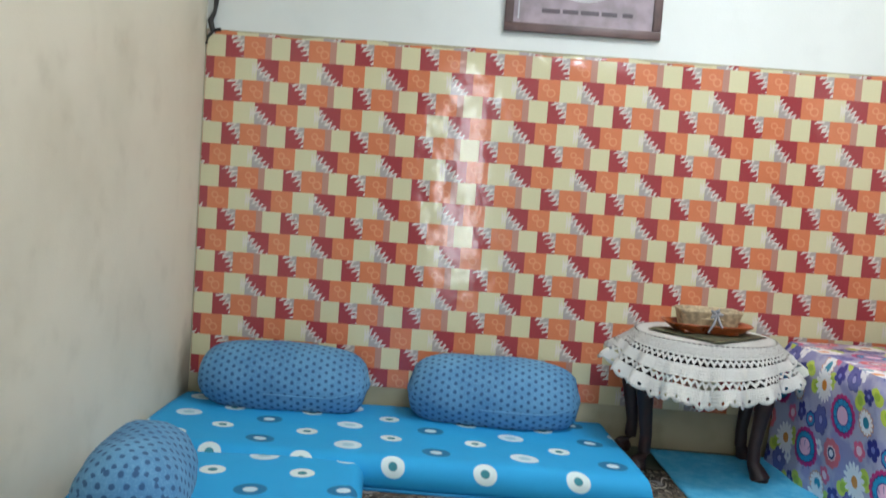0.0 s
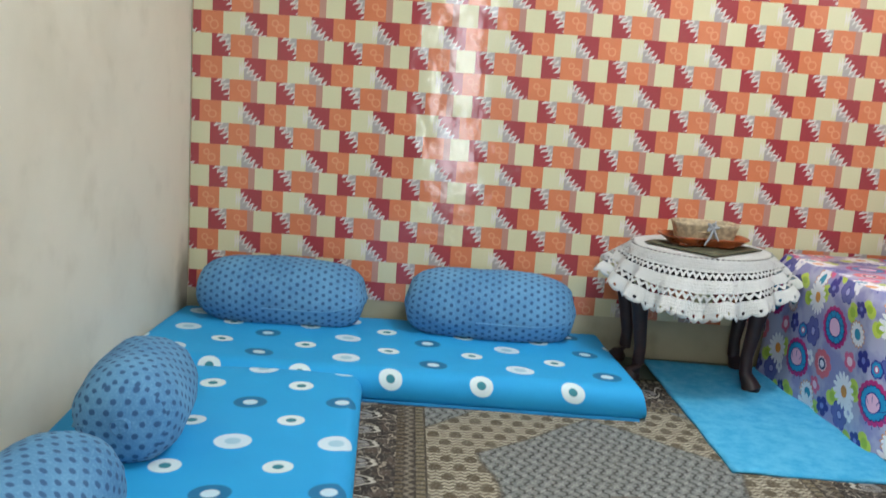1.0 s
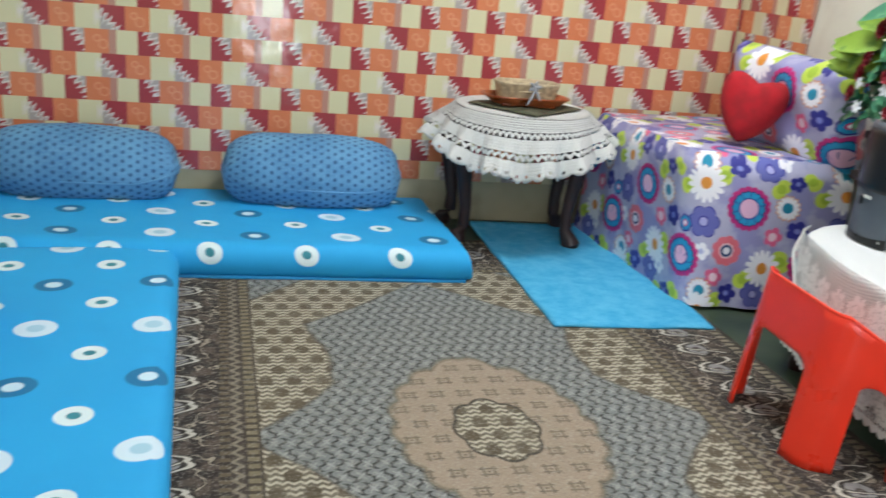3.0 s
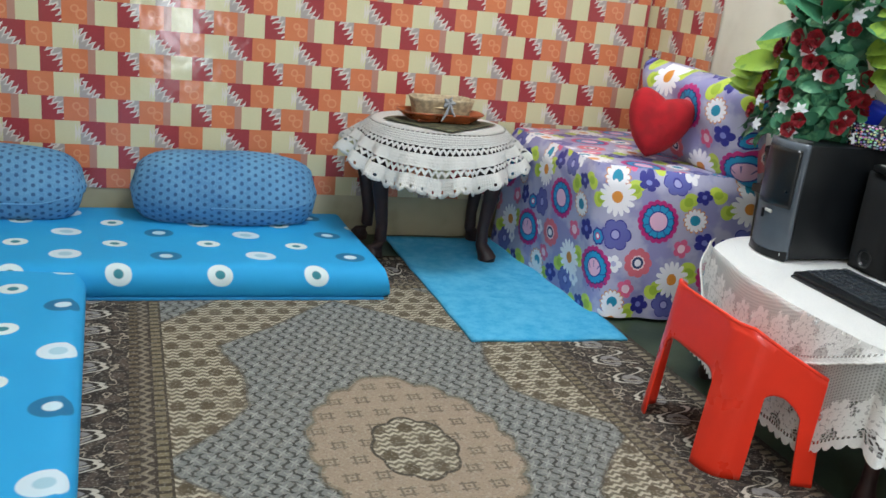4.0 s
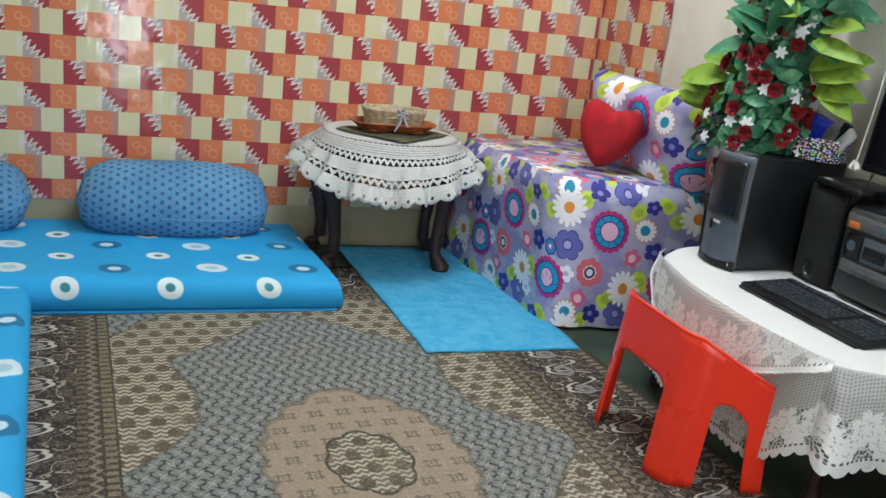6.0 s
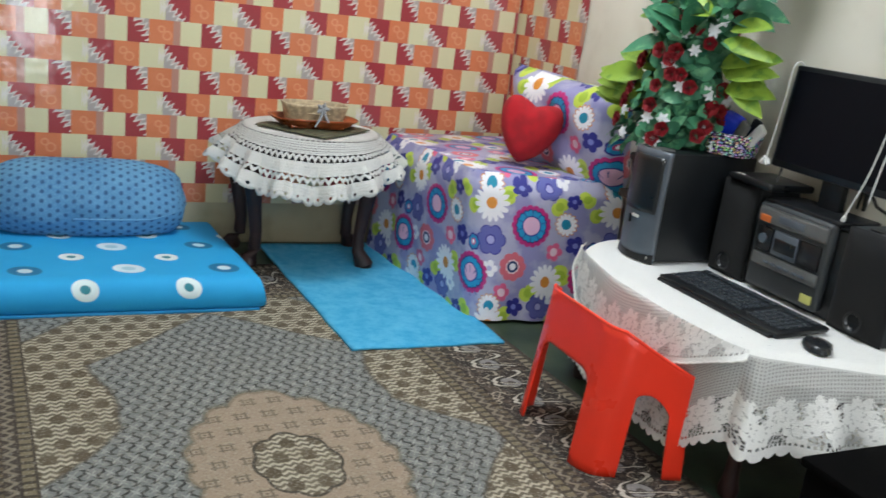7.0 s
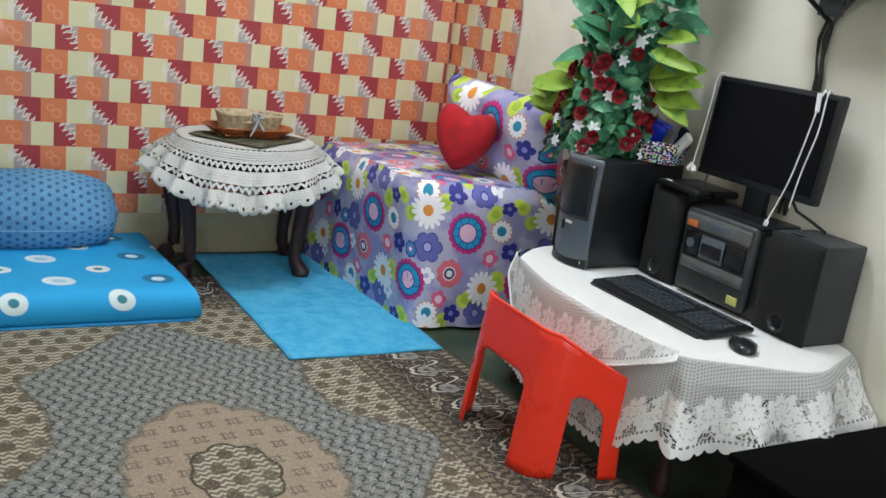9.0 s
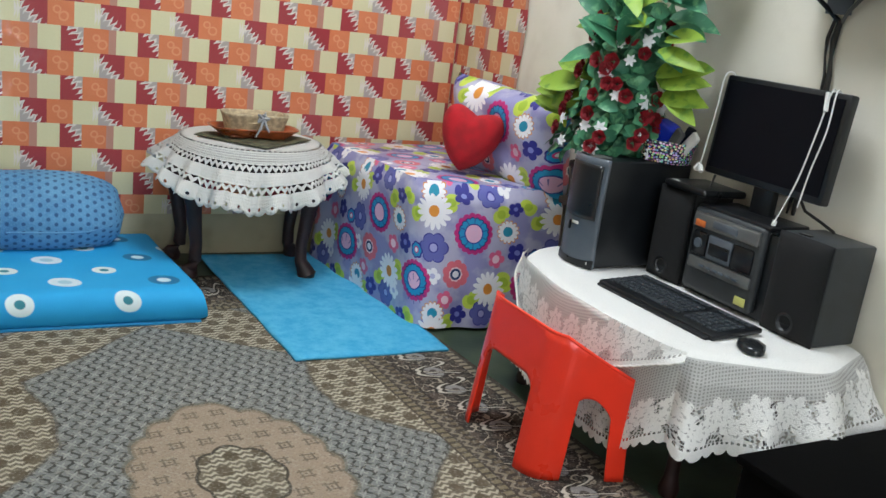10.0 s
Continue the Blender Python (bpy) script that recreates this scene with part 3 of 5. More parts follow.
# the wall with the door, behind the camera
bm = bmesh.new()
add_box(bm, (0, YS - WT, 0), (0.30, YS, ZC))
add_box(bm, (1.22, YS - WT, 0), (XE + 0.124, YS, ZC))
add_box(bm, (0.30, YS - WT, 2.0), (1.22, YS, ZC))
structure("wall_south", bm, M_cream, "cream painted wall with a doorway", "wall")
door = thing("door_1", pose(0.76, YS - 0.06, 0), "wooden double door with one leaf open", "door", kind="structure")
part("leaf", box_bm((-0.46, -0.02, 0.01), (0.09, 0.02, 1.98), 0.004), M_door, door)
leaf2 = part("open_leaf", box_bm((0, -0.36, 0.01), (0.035, 0, 1.98), 0.004), M_door, door)
leaf2.location = (0.462, -0.075, 0)
part("handle", tube_bm([(0.06, 0.02, 0.95), (0.06, 0.05, 0.95), (0.06, 0.05, 1.07), (0.06, 0.02, 1.07)], 0.006), M_silver, door)
structure("backdrop", box_bm((-3, -8.05, -0.5), (5, -8.0, 5)), M_day, "bright daylight outside the door", "backdrop")
structure("ground", box_bm((-40, -60, -0.16), (40, YS - WT - 0.002, -0.1)), M_floor, "dark yard outside the door", "ground")

# ---------------------------------------------------------------- unseen lamps added to light the room
tube = thing("added_tube_lamp", pose(2.05, YS, 2.45), "white tube lamp on the wall, unseen, added to light the room", "lamp")
part("batten", box_bm((-0.62, 0.0, -0.025), (0.62, 0.045, 0.025), 0.005), M_whiteplastic, tube)
part("tube", tube_bm([(-0.59, 0.075, 0), (0.59, 0.075, 0)], 0.014, 12), M_tube, tube)
for s in (-1, 1):
    part("socket", box_bm((s * 0.6 - 0.012, 0.04, -0.02), (s * 0.6 + 0.012, 0.095, 0.02), 0.004), M_whiteplastic, tube)
# body for the added overhead fill
clamp = thing("ceiling_fill_lamp", pose(2.02, -1.35, ZC), "round white ceiling lamp, unseen, added as fill light", "lamp")
part("rose", lathe_bm([(0.10, -0.03), (0.11, -0.02), (0.11, 0.0)], 32), M_whiteplastic, clamp)
part("globe", lathe_bm([(0.02, -0.15), (0.24, -0.14), (0.36, -0.09), (0.33, -0.03), (0.1, -0.03)], 32), M_tube, clamp)

# ---------------------------------------------------------------- carpet and mat
CW, CLEN = 0.872, 1.36      # half its width and length


def carpet_fn(u, v):
    return ((u - 0.5) * 2 * CW, (0.5 - v) * 2 * CLEN, 0.007 + 0.0012 * math.sin(u * 21 + v * 9))


carpet = mesh_ob("carpet", grid_sheet(30, 50, carpet_fn, lambda u, v: ((u - 0.5) * 2 * CW, (0.5 - v) * 2 * CLEN)), M_carpet)
carpet.matrix_world = pose(1.590, -1.690, 0, 0, 0, 3.3)
solidify(carpet, 0.008)
tagged(carpet, "grey and tan medallion carpet with a dark scroll border", "carpet")


def mat_fn(u, v):
    x = 1.850 + (0.052 * v) + 0.53 * u * (1 - 0.05 * v)
    y = -0.085 - 1.033 * v - 0.008 * u * v
    return (x + 0.0015 * math.sin(v * 30), y + 0.002 * math.sin(u * 17), 0.0155 + 0.0015 * math.sin(u * 9 + v * 13))


mat = mesh_ob("floor_mat", grid_sheet(24, 40, mat_fn), M_towel)
solidify(mat, 0.008)
tagged(mat, "turquoise fluffy floor mat lying under the side table", "mat")


# ---------------------------------------------------------------- mattresses
def mattress_bm(lx, ly, h, sink, du=0.0, dv=0.0, nx=30, ny=16):
    """A soft slab from (0, 0) to (lx, -ly) with rounded rims; the cloth's pattern runs along its length.
    The side under the bolsters is pressed down by sink; the free end runs a little out of square."""
    r = 0.035
    prof = []
    steps = 6
    half = ly / 2
    pts = [(-half + r, 0.004)] + [(-half + r - r * math.sin(a), h * 0.5 - (h * 0.5 - 0.004) * math.cos(a)) for a in [math.pi * k / steps for k in range(1, steps)]]
    pts += [(-half + r + (ly - 2 * r) * k / ny, h) for k in range(ny + 1)]
    pts += [(half - r + r * math.sin(a), h * 0.5 + (h * 0.5 - 0.004) * math.cos(a)) for a in [math.pi * k / steps for k in range(1, steps)]] + [(half - r, 0.004)]
    cum = [0.0]
    for a, b in zip(pts, pts[1:]):
        cum.append(cum[-1] + math.hypot(a[0] - b[0], a[1] - b[1]))
    mid = cum[len(pts) // 2]
    bm = bmesh.new()
    uv = bm.loops.layers.uv.new("UVMap")
    xs = [0.0, 0.012, 0.03] + [0.03 + (lx - 0.06) * k / nx for k in range(1, nx)] + [lx - 0.03, lx - 0.012, lx]
    rows = []
    for i, x in enumerate(xs):
        skew = 0.045 * (x / lx) ** 3
        end = min(x, lx - x)
        sq = 1.0 if end >= 0.03 else 0.80 + 0.2 * math.sqrt(max(0, 1 - ((0.03 - end) / 0.03) ** 2))
        rows.append([bm.verts.new((x - skew * (q + half) / ly + 0.02 * (x / lx) ** 8 * (1 - z / h), -half + q, max(0.004, (0.5 * h + (z - 0.5 * h) * sq) * (1 - sink * (q + half) / ly) + (0.0025 * math.sin(x * 13 + q * 9) if z > h * 0.9 else 0)))) for q, z in pts])
    for i in range(len(xs) - 1):
        for j in range(len(pts) - 1):
            f = bm.faces.new((rows[i][j], rows[i + 1][j], rows[i + 1][j + 1], rows[i][j + 1]))
            for lp, (a, b) in zip(f.loops, ((i, j), (i + 1, j), (i + 1, j + 1), (i, j + 1))):
                u, v = xs[a] + du, cum[b] - mid + dv
                lp[uv].uv = (u, v)
        bm.faces.new((rows[i][0], rows[i][-1], rows[i + 1][-1], rows[i + 1][0]))
    for row in (rows[0], rows[-1]):
        bm.faces.new(row)
    return bm


def floor_mattress(m, lx, ly, h, sink, du, dv, label):
    ob = thing("floor_mattress", m, label, "mattress", "floor mattresses")
    part("sheet", mattress_bm(lx, ly, h, sink, du, dv), M_ring, ob, "blue sheet printed with white and dark rings")
    r = [(0.01, -0.012), (lx - 0.006, -0.012), (lx - 0.006, -ly + 0.012), (0.01, -ly + 0.012), (0.01, -0.012)]
    part("lower_piping", tube_bm([(x, y, 0.007) for x, y in r], 0.006, 6), M_bluecloth, ob)
    flap = grid_sheet(6, 5, lambda u, v: (lx - 0.015 + 0.035 * u, -ly + 0.075 - 0.055 * v * (1 - 0.3 * u), 0.078 - 0.055 * v * u - 0.03 * u * u), lambda u, v: (0.09 + 0.04 * u, 0.09 + 0.05 * v))
    solidify(part("loose_corner", flap, M_ring, ob, "loose corner of the sheet"), 0.003)
    return ob


floor_mattress(pose(0.005, -0.012, 0.008), 1.705, 0.765, 0.112, 0.22, -0.12, -0.008, "thin blue floor mattress with printed white rings along the wallpaper")
floor_mattress(pose(0.012, -0.80, 0.008, 0, 0, -85.2) @ Matrix.Translation((0, 0.795, 0)), 1.95, 0.80, 0.100, 0.10, -0.022, -0.085, "thin blue ring-printed floor mattress along the cream wall")


# ---------------------------------------------------------------- bolsters
def bolster(label, m, length, r, sag, seed):
    rnd = random.Random(seed)
    ph = [rnd.uniform(0, 6) for _ in range(6)]
    n, L = 40, 34
    def fn(u, v):
        t = v * 2 - 1
        k = (1 - abs(t) ** 4.2) ** 0.42 if abs(t) < 1 else 0.0
        rr = r * (0.10 + 0.90 * k) if abs(t) < 1 else 0.004
        a = 2 * math.pi * u
        wr = 1 + 0.014 * math.sin(5 * a + ph[0] + 6 * t) + 0.010 * math.sin(11 * a + ph[1] - 4 * t) + 0.03 * abs(t) ** 6 * math.sin(16 * a + ph[2])
        x = t * length / 2 * (1 + 0.015 * math.sin(2 * a + ph[3]))
        y, z = rr * wr * math.cos(a) * 1.04, rr * wr * math.sin(a)
        z = max(z, -r * sag)
        return (x, y, z + r * sag)
    bm = grid_sheet(n, L, fn, lambda u, v: (u * 2 * math.pi * r, v * length * 1.1), closed=True)
    ob = thing("bolster", m, label, "bolster", "bolsters on the mattresses")
    part("cover", bm, M_dot, ob, autosmooth=80)
    bm = bmesh.new()
    pts = []
    for k in range(25):
        t = -0.15 + 1.08 * k / 24
        t = min(t, 0.96)
        kk = (1 - abs(t) ** 4.2) ** 0.42
        a = -0.25 + 0.5 * max(0, t - 0.6)
        pts.append((t * length / 2, -(r * (0.1 + 0.9 * kk)) * math.cos(a) * 1.05, r * (0.1 + 0.9 * kk) * math.sin(a) + r * sag))
    add_tube(bm, pts, 0.0035, 6)
    part("seam", bm, M_dot, ob)
    for s in (-1, 1):
        e = lathe_bm([(0.001, 0.0), (0.02, 0.004), (0.026, -0.004), (0.03, -0.02)], 12)
        bmesh.ops.transform(e, matrix=Matrix.Translation((s * length / 2 * 0.985, 0, r * sag)) @ pose(0, 0, 0, 0, 90 * s, 0), verts=e.verts)
        part("gathered_end", e, M_dot, ob)
    return ob


ZM = 0.095
bolster("blue dotted bolster lying against the wallpaper in the corner", pose(0.420, -0.155, ZM - 0.004, 0, 0, 0), 0.655, 0.138, 0.82, 1)
bolster("blue dotted bolster with a seam, against the wallpaper", pose(1.225, -0.165, ZM, 0, 0, -2), 0.655, 0.141, 0.82, 2)
bolster("faded blue dotted bolster leaning on the cream wall", pose(0.308, -1.385, ZM, 0, 0, -82), 0.41, 0.128, 0.92, 3)
bolster("faded blue dotted bolster at the mattress's free end", pose(0.325, -2.065, ZM, 0, 0, -95), 0.55, 0.126, 0.88, 4)


# ---------------------------------------------------------------- side table with crochet cloth
TX, TY, TZ = 1.970, -0.280, 0.497
tab = thing("side_table", pose(TX, TY, 0.02), "small round dark wooden table with curved legs", "table")
part("tabletop", lathe_bm([(0.24, TZ - 0.05), (0.262, TZ - 0.045), (0.268, TZ - 0.034), (0.262, TZ - 0.024), (0.2, TZ - 0.024)], 48), M_darkwood, tab)
part("apron", lathe_bm([(0.205, TZ - 0.115), (0.21, TZ - 0.11), (0.212, TZ - 0.05), (0.20, TZ - 0.05)], 32), M_darkwood, tab)
for lx, ly in ((-0.205, -0.055), (0.205, -0.09), (0.235, 0.165), (-0.215, 0.175)):
    d = Vector((lx, ly, 0))
    prof = [(0.86, 0.46, 0.030), (1.02, 0.41, 0.032), (1.06, 0.34, 0.028), (0.99, 0.22, 0.021), (0.93, 0.12, 0.017), (0.94, 0.06, 0.018), (1.02, 0.025, 0.024), (1.06, 0.008, 0.028), (1.06, 0.0, 0.024)]
    bm = tube_bm([(d.x * a, d.y * a, z) for a, z, r in prof], [r * 1.28 for a, z, r in prof], 12)
    leg = part("leg", bm, M_darkwood, tab)


def round_cloth(u, v):
    a = 2 * math.pi * u
    s = v * 0.46
    front = 0.5 - 0.5 * math.sin(a + 0.30)
    if s < 0.248:
        r, z = s, TZ + 0.002
    else:
        t = (s - 0.248) / 0.212
        # uneven folds, deeper to the hem, and soft bays between them
        fold = 0.5 + 0.5 * math.sin(15 * a + 1.3 * math.sin(2 * a) + 0.8 * math.sin(5 * a + 1))
        small = 0.5 + 0.5 * math.sin(31 * a + 2.0 * math.sin(3 * a))
        r = 0.248 + 0.095 * t ** 0.85 + 0.050 * t ** 1.6 * (fold - 0.45) + 0.016 * t * t * (small - 0.5)
        drop = 0.086 + 0.108 * front ** 2.7
        z = TZ + 0.002 - drop * t ** 1.15 * (1 - 0.14 * fold * t) - 0.007 * math.sin(min(1, t * 4) * math.pi / 2)
        if v > 0.955:
            k = (v - 0.955) / 0.045
            z -= 0.012 * k * abs(math.sin(a * 30)) ** 0.7
    x, y = r * math.cos(a), r * math.sin(a)
    y = min(y, -TY - 0.015 - 0.01 * math.sin(9 * a) ** 2 * (s / 0.46))
    return (x, y, z)


bm = grid_sheet(420, 60, round_cloth, lambda u, v: (u * 2 * math.pi * 0.36, v * 0.46), closed=True)
cl = mesh_ob("crochet_tablecloth", bm, M_crochet, autosmooth=80)
cl.matrix_world = pose(TX, TY, 0.02)
solidify(cl, 0.002)
tagged(cl, "round white crochet tablecloth with scalloped hem on the side table", "tablecloth")

# cloth square, box and straw basket on it
sq = mesh_ob("table_napkin", grid_sheet(16, 16, lambda u, v: ((u - 0.5) * 0.31, (v - 0.5) * 0.29, 0.006 + 0.004 * math.sin(u * 9) * math.sin(v * 8))), M_brocade)
sq.matrix_world = pose(TX + 0.0, TY - 0.03, TZ + 0.024, 0, 0, 42)
solidify(sq, 0.003)
tagged(sq, "dark green and gold brocade napkin on the crochet cloth", "napkin")
bk = thing("gift_basket", pose(TX + 0.002, TY - 0.01, TZ + 0.031), "straw basket with a grey ribbon on a rust lacquered tray", "basket")
bm = grid_sheet(40, 6, lambda u, v: ((0.115 + 0.045 * v) * math.copysign(abs(math.cos(2 * math.pi * u)) ** 0.6, math.cos(2 * math.pi * u)), (0.06 + 0.025 * v) * math.copysign(abs(math.sin(2 * math.pi * u)) ** 0.6, math.sin(2 * math.pi * u)), 0.004 + 0.03 * v), closed=True)
solidify(part("tray", bm, M_rust, bk, "rust brown lacquered tray"), 0.004)
part("tray_floor", box_bm((-0.10, -0.062, 0.0), (0.10, 0.062, 0.012), 0.006), M_rust, bk)
bm = grid_sheet(40, 8, lambda u, v: ((0.100 + 0.016 * v ** 1.5) * math.copysign(abs(math.cos(2 * math.pi * u)) ** 0.5, math.cos(2 * math.pi * u)), (0.05 + 0.02 * v ** 1.5) * math.copysign(abs(math.sin(2 * math.pi * u)) ** 0.5, math.sin(2 * math.pi * u)), 0.014 + 0.07 * v), closed=True)
solidify(part("straw_bowl", bm, M_tan, bk), 0.005)
part("lid", lathe_bm([(0.001, 0.062), (0.06, 0.06), (0.075, 0.055), (0.06, 0.05)], 24), M_tan, bk)
bm = bmesh.new()
for k in range(5):
    a = 2 * math.pi * k / 5
    add_tube(bm, [(0, 0, 0), (0.014 * math.cos(a), 0.004, 0.012 * math.sin(a)), (0.024 * math.cos(a), 0.0, 0.024 * math.sin(a))], [0.003, 0.009, 0.003], 6)
bmesh.ops.transform(bm, matrix=Matrix.Translation((0.01, -0.075, 0.075)), verts=bm.verts)
part("bow", bm, M_ribbon, bk, "grey ribbon bow")
bm = bmesh.new()
add_tube(bm, [(0.01, -0.078, 0.07), (0.0, -0.082, 0.04), (-0.02, -0.095, 0.012)], [0.004, 0.005, 0.003], 6)
add_tube(bm, [(0.012, -0.078, 0.07), (0.022, -0.082, 0.045), (0.03, -0.09, 0.03)], [0.004, 0.005, 0.003], 6)
part("ribbon_tail", bm, M_ribbon, bk)

# ---------------------------------------------------------------- covered armless sofa chair
sofa = thing("sofa_chair", pose(2.6, -0.5, 0), "low armless sofa chair covered in flower-printed cloth", "sofa")


def sofa_cover():
    """Cloth box: top corners, flared base corners, soft edges and a few folds."""
    top = [Vector(p) for p in ((2.300, -0.12, 0.495), (2.335, -0.905, 0.515), (2.875, -1.005, 0.50), (2.895, -0.10, 0.50))]
    bot = [Vector(p) for p in ((2.290, -0.07, 0.012), (2.385, -0.930, 0.012), (2.885, -0.985, 0.012), (2.895, -0.07, 0.012))]
    n, rows = 24, 22
    bm = bmesh.new()
    uv = bm.loops.layers.uv.new("UVMap")
    rings, us = [], []
    for j in range(rows + 1):
        t = j / rows
        ring, run = [], []
        acc = 0.0
        for s in range(4):
            for i in range(n):
                f = i / n
                a, b = top[s].lerp(top[(s + 1) % 4], f), bot[s].lerp(bot[(s + 1) % 4], f)
                p = a.lerp(b, t)
                mid = Vector((2.6, -0.5, p.z))
                # rounded corners and vertical folds growing towards the hem
                corner = min(f, 1 - f)
                pull = 0.022 * max(0, 1 - corner / 0.05) ** 2
                fold = 0.006 * t * math.sin((s + f) * 23) + 0.004 * math.sin((s + f) * 9 + t * 6)
                out = (p - mid).normalized()
                p = p + out * (fold - pull)
                if t < 0.10:
                    p = p - out * 0.028 * (1 - t / 0.10) ** 2
                    p.z = a.z - 0.05 * math.sin(t / 0.10 * math.pi / 2) * 1.0 if t < 0.10 else p.z
                ring.append(bm.verts.new((p.x - 2.6, p.y + 0.5, max(0.010, p.z))))
                run.append((s, f))
        rings.append(ring)
    lens = [(top[(s + 1) % 4] - top[s]).length for s in range(4)]
    offs = [sum(lens[:s]) for s in range(5)]
    for j in range(rows):
        for k in range(4 * n):
            kk = (k + 1) % (4 * n)
            f = bm.faces.new((rings[j][k], rings[j][kk], rings[j + 1][kk], rings[j + 1][k]))
            s, i = divmod(k, n)
            ua, ub = offs[s] + lens[s] * i / n, offs[s] + lens[s] * (i + 1) / n
            for lp, (u, jj) in zip(f.loops, ((ua, j), (ub, j), (ub, j + 1), (ua, j + 1))):
                lp[uv].uv = (u - 0.990, 0.165 - 0.5 * jj / rows)
    f = bm.faces.new(rings[0])
    for lp in f.loops:
        lp[uv].uv = (lp.vert.co.x + 0.09, lp.vert.co.y - 0.06)
    return bm


part("seat_cover", sofa_cover(), M_flower, sofa, autosmooth=60)
part("base", box_bm((-0.20, -0.36, 0.004), (0.24, 0.36, 0.40), 0.02), M_blackwood, sofa)


def pillow_bm(w, h, d, n=26, uo=0.0, vo=0.0, corner=5.0):
    """A stuffed cushion in the xz plane, d thick, with pinched edges."""
    bm = bmesh.new()
    uv = bm.loops.layers.uv.new("UVMap")
    sides = []
    for s in (-1, 1):
        g = []
        for i in range(n + 1):
            col = []
            for j in range(n + 1):
                a, b = i / n * 2 - 1, j / n * 2 - 1
                bulge = ((1 - abs(a) ** corner) * (1 - abs(b) ** corner)) ** 0.5
                px, pz = a * w / 2 * (1 - 0.05 * (1 - abs(b))), b * h / 2 * (1 - 0.05 * (1 - abs(a)))
                col.append(bm.verts.new((px, s * d / 2 * (bulge + 0.02) + 0.006 * math.sin(a * 7 + b * 5) * bulge, pz)))
            g.append(col)
        for i in range(n):
            for j in range(n):
                f = bm.faces.new((g[i][j], g[i + 1][j], g[i + 1][j + 1], g[i][j + 1]))
                for lp in f.loops:
                    lp[uv].uv = (lp.vert.co.x + uo + s, lp.vert.co.z + vo)
        sides.append(g)
    bmesh.ops.remove_doubles(bm, verts=bm.verts, dist=0.004)
    return bm


back = part("backrest", pillow_bm(0.60, 0.34, 0.17, uo=-0.86, vo=-0.065), M_flower, sofa, autosmooth=80)
back.matrix_local = pose(2.775 - 2.6, -0.715 + 0.5, 0.652, 10, 2, -90 + 9)

# red heart cushion
def heart_fn(u, v):
    a = 2 * math.pi * u
    t = v
    hx = math.copysign(abs(math.sin(a)) ** 1.75, math.sin(a))
    hz = 0.85 * math.cos(a) - 0.25 * math.cos(2 * a) - 0.09 * math.cos(3 * a)
    ang = (t - 0.5) * math.pi
    k = max(0.02, math.cos(ang)) ** 0.5
    return (hx * 0.108 * k, 0.075 * math.sin(ang), (hz + 0.18) * 0.131 * k)


heart = grid_sheet(64, 18, heart_fn, closed=True)
bmesh.ops.remove_doubles(heart, verts=heart.verts, dist=0.003)
bmesh.ops.holes_fill(heart, edges=heart.edges)
hc = mesh_ob("heart_cushion", heart, M_heart, autosmooth=80)
hc.matrix_world = pose(2.602, -0.737, 0.624, -8, 9, -42)
tagged(hc, "red plush heart-shaped cushion leaning on the sofa back", "cushion")

# ---------------------------------------------------------------- child's red plastic chair
chair = thing("child_chair", pose(2.31, -1.705, 0.010), "small red moulded plastic child's chair pushed up to the desk", "chair")


def rounded_path(corners, r, n=10):
    """Points along an open plan with rounded corners, and the running length at each corner."""
    pts, marks = [Vector(corners[0])], []
    for a, b, c in zip(corners, corners[1:], corners[2:]):
        a, b, c = Vector(a), Vector(b), Vector(c)
        p, q = b + (a - b).normalized() * r, b + (c - b).normalized() * r
        for k in range(n + 1):
            t = k / n
            pts.append(p * (1 - t) ** 2 + b * 2 * t * (1 - t) + q * t * t)
        marks.append(len(pts) - 1 - n // 2)
    pts.append(Vector(corners[-1]))
    run = [0.0]
    for p, q in zip(pts, pts[1:]):
        run.append(run[-1] + (q - p).length)
    return pts, run, [run[m] for m in marks]


CPTS, CRUN, CMARK = rounded_path([(0.000, 0.175, 0), (-0.048, 0.160, 0), (-0.048, -0.160, 0), (0.112, -0.240, 0)], 0.055)


def chair_at(u):
    t = u * CRUN[-1]
    k = max(i for i in range(len(CRUN) - 1) if CRUN[i] <= t + 1e-9)
    f = (t - CRUN[k]) / max(1e-9, CRUN[k + 1] - CRUN[k])
    return CPTS[k].lerp(CPTS[k + 1], f), t


def chair_rim(p):
    """The back is high and level; the arms slope down to the front."""
    return 0.355 - 0.100 * min(1.0, max(0.0, p.x + 0.03) / 0.16)


def arch(t, rim):
    """Lower edge: broad corner legs behind, narrow legs in front, round-headed arches between."""
    legs = [(0.0, CMARK[0] + 0.034), (CMARK[1] - 0.052, CMARK[1] + 0.060), (CRUN[-1] - 0.034, CRUN[-1])]
    for (a, b), (c, d) in zip(legs, legs[1:]):
        if b < t < c:
            e = min(t - b, c - t)
            head = rim - (0.128 if t < CMARK[1] else 0.098)
            return (head - 0.045) * min(1.0, e / 0.004) + 0.045 * max(0.0, 1 - (1 - min(e, 0.045) / 0.045) ** 2) ** 0.5 * (1.0 if e > 0.004 else 0.0)
    return 0.0


def shell_fn(u, v):
    p, t = chair_at(min(max(u, 0.0), 0.99999))
    hi = chair_rim(p)
    lo = arch(t, hi)
    z = lo + (hi - lo) * v
    k = (0.362 - z) / 0.362
    return (p.x - 0.040 * k * (1 - 1.7 * min(1.0, max(0.0, p.x + 0.02) / 0.13)), p.y * (1 + 0.03 * k), z)


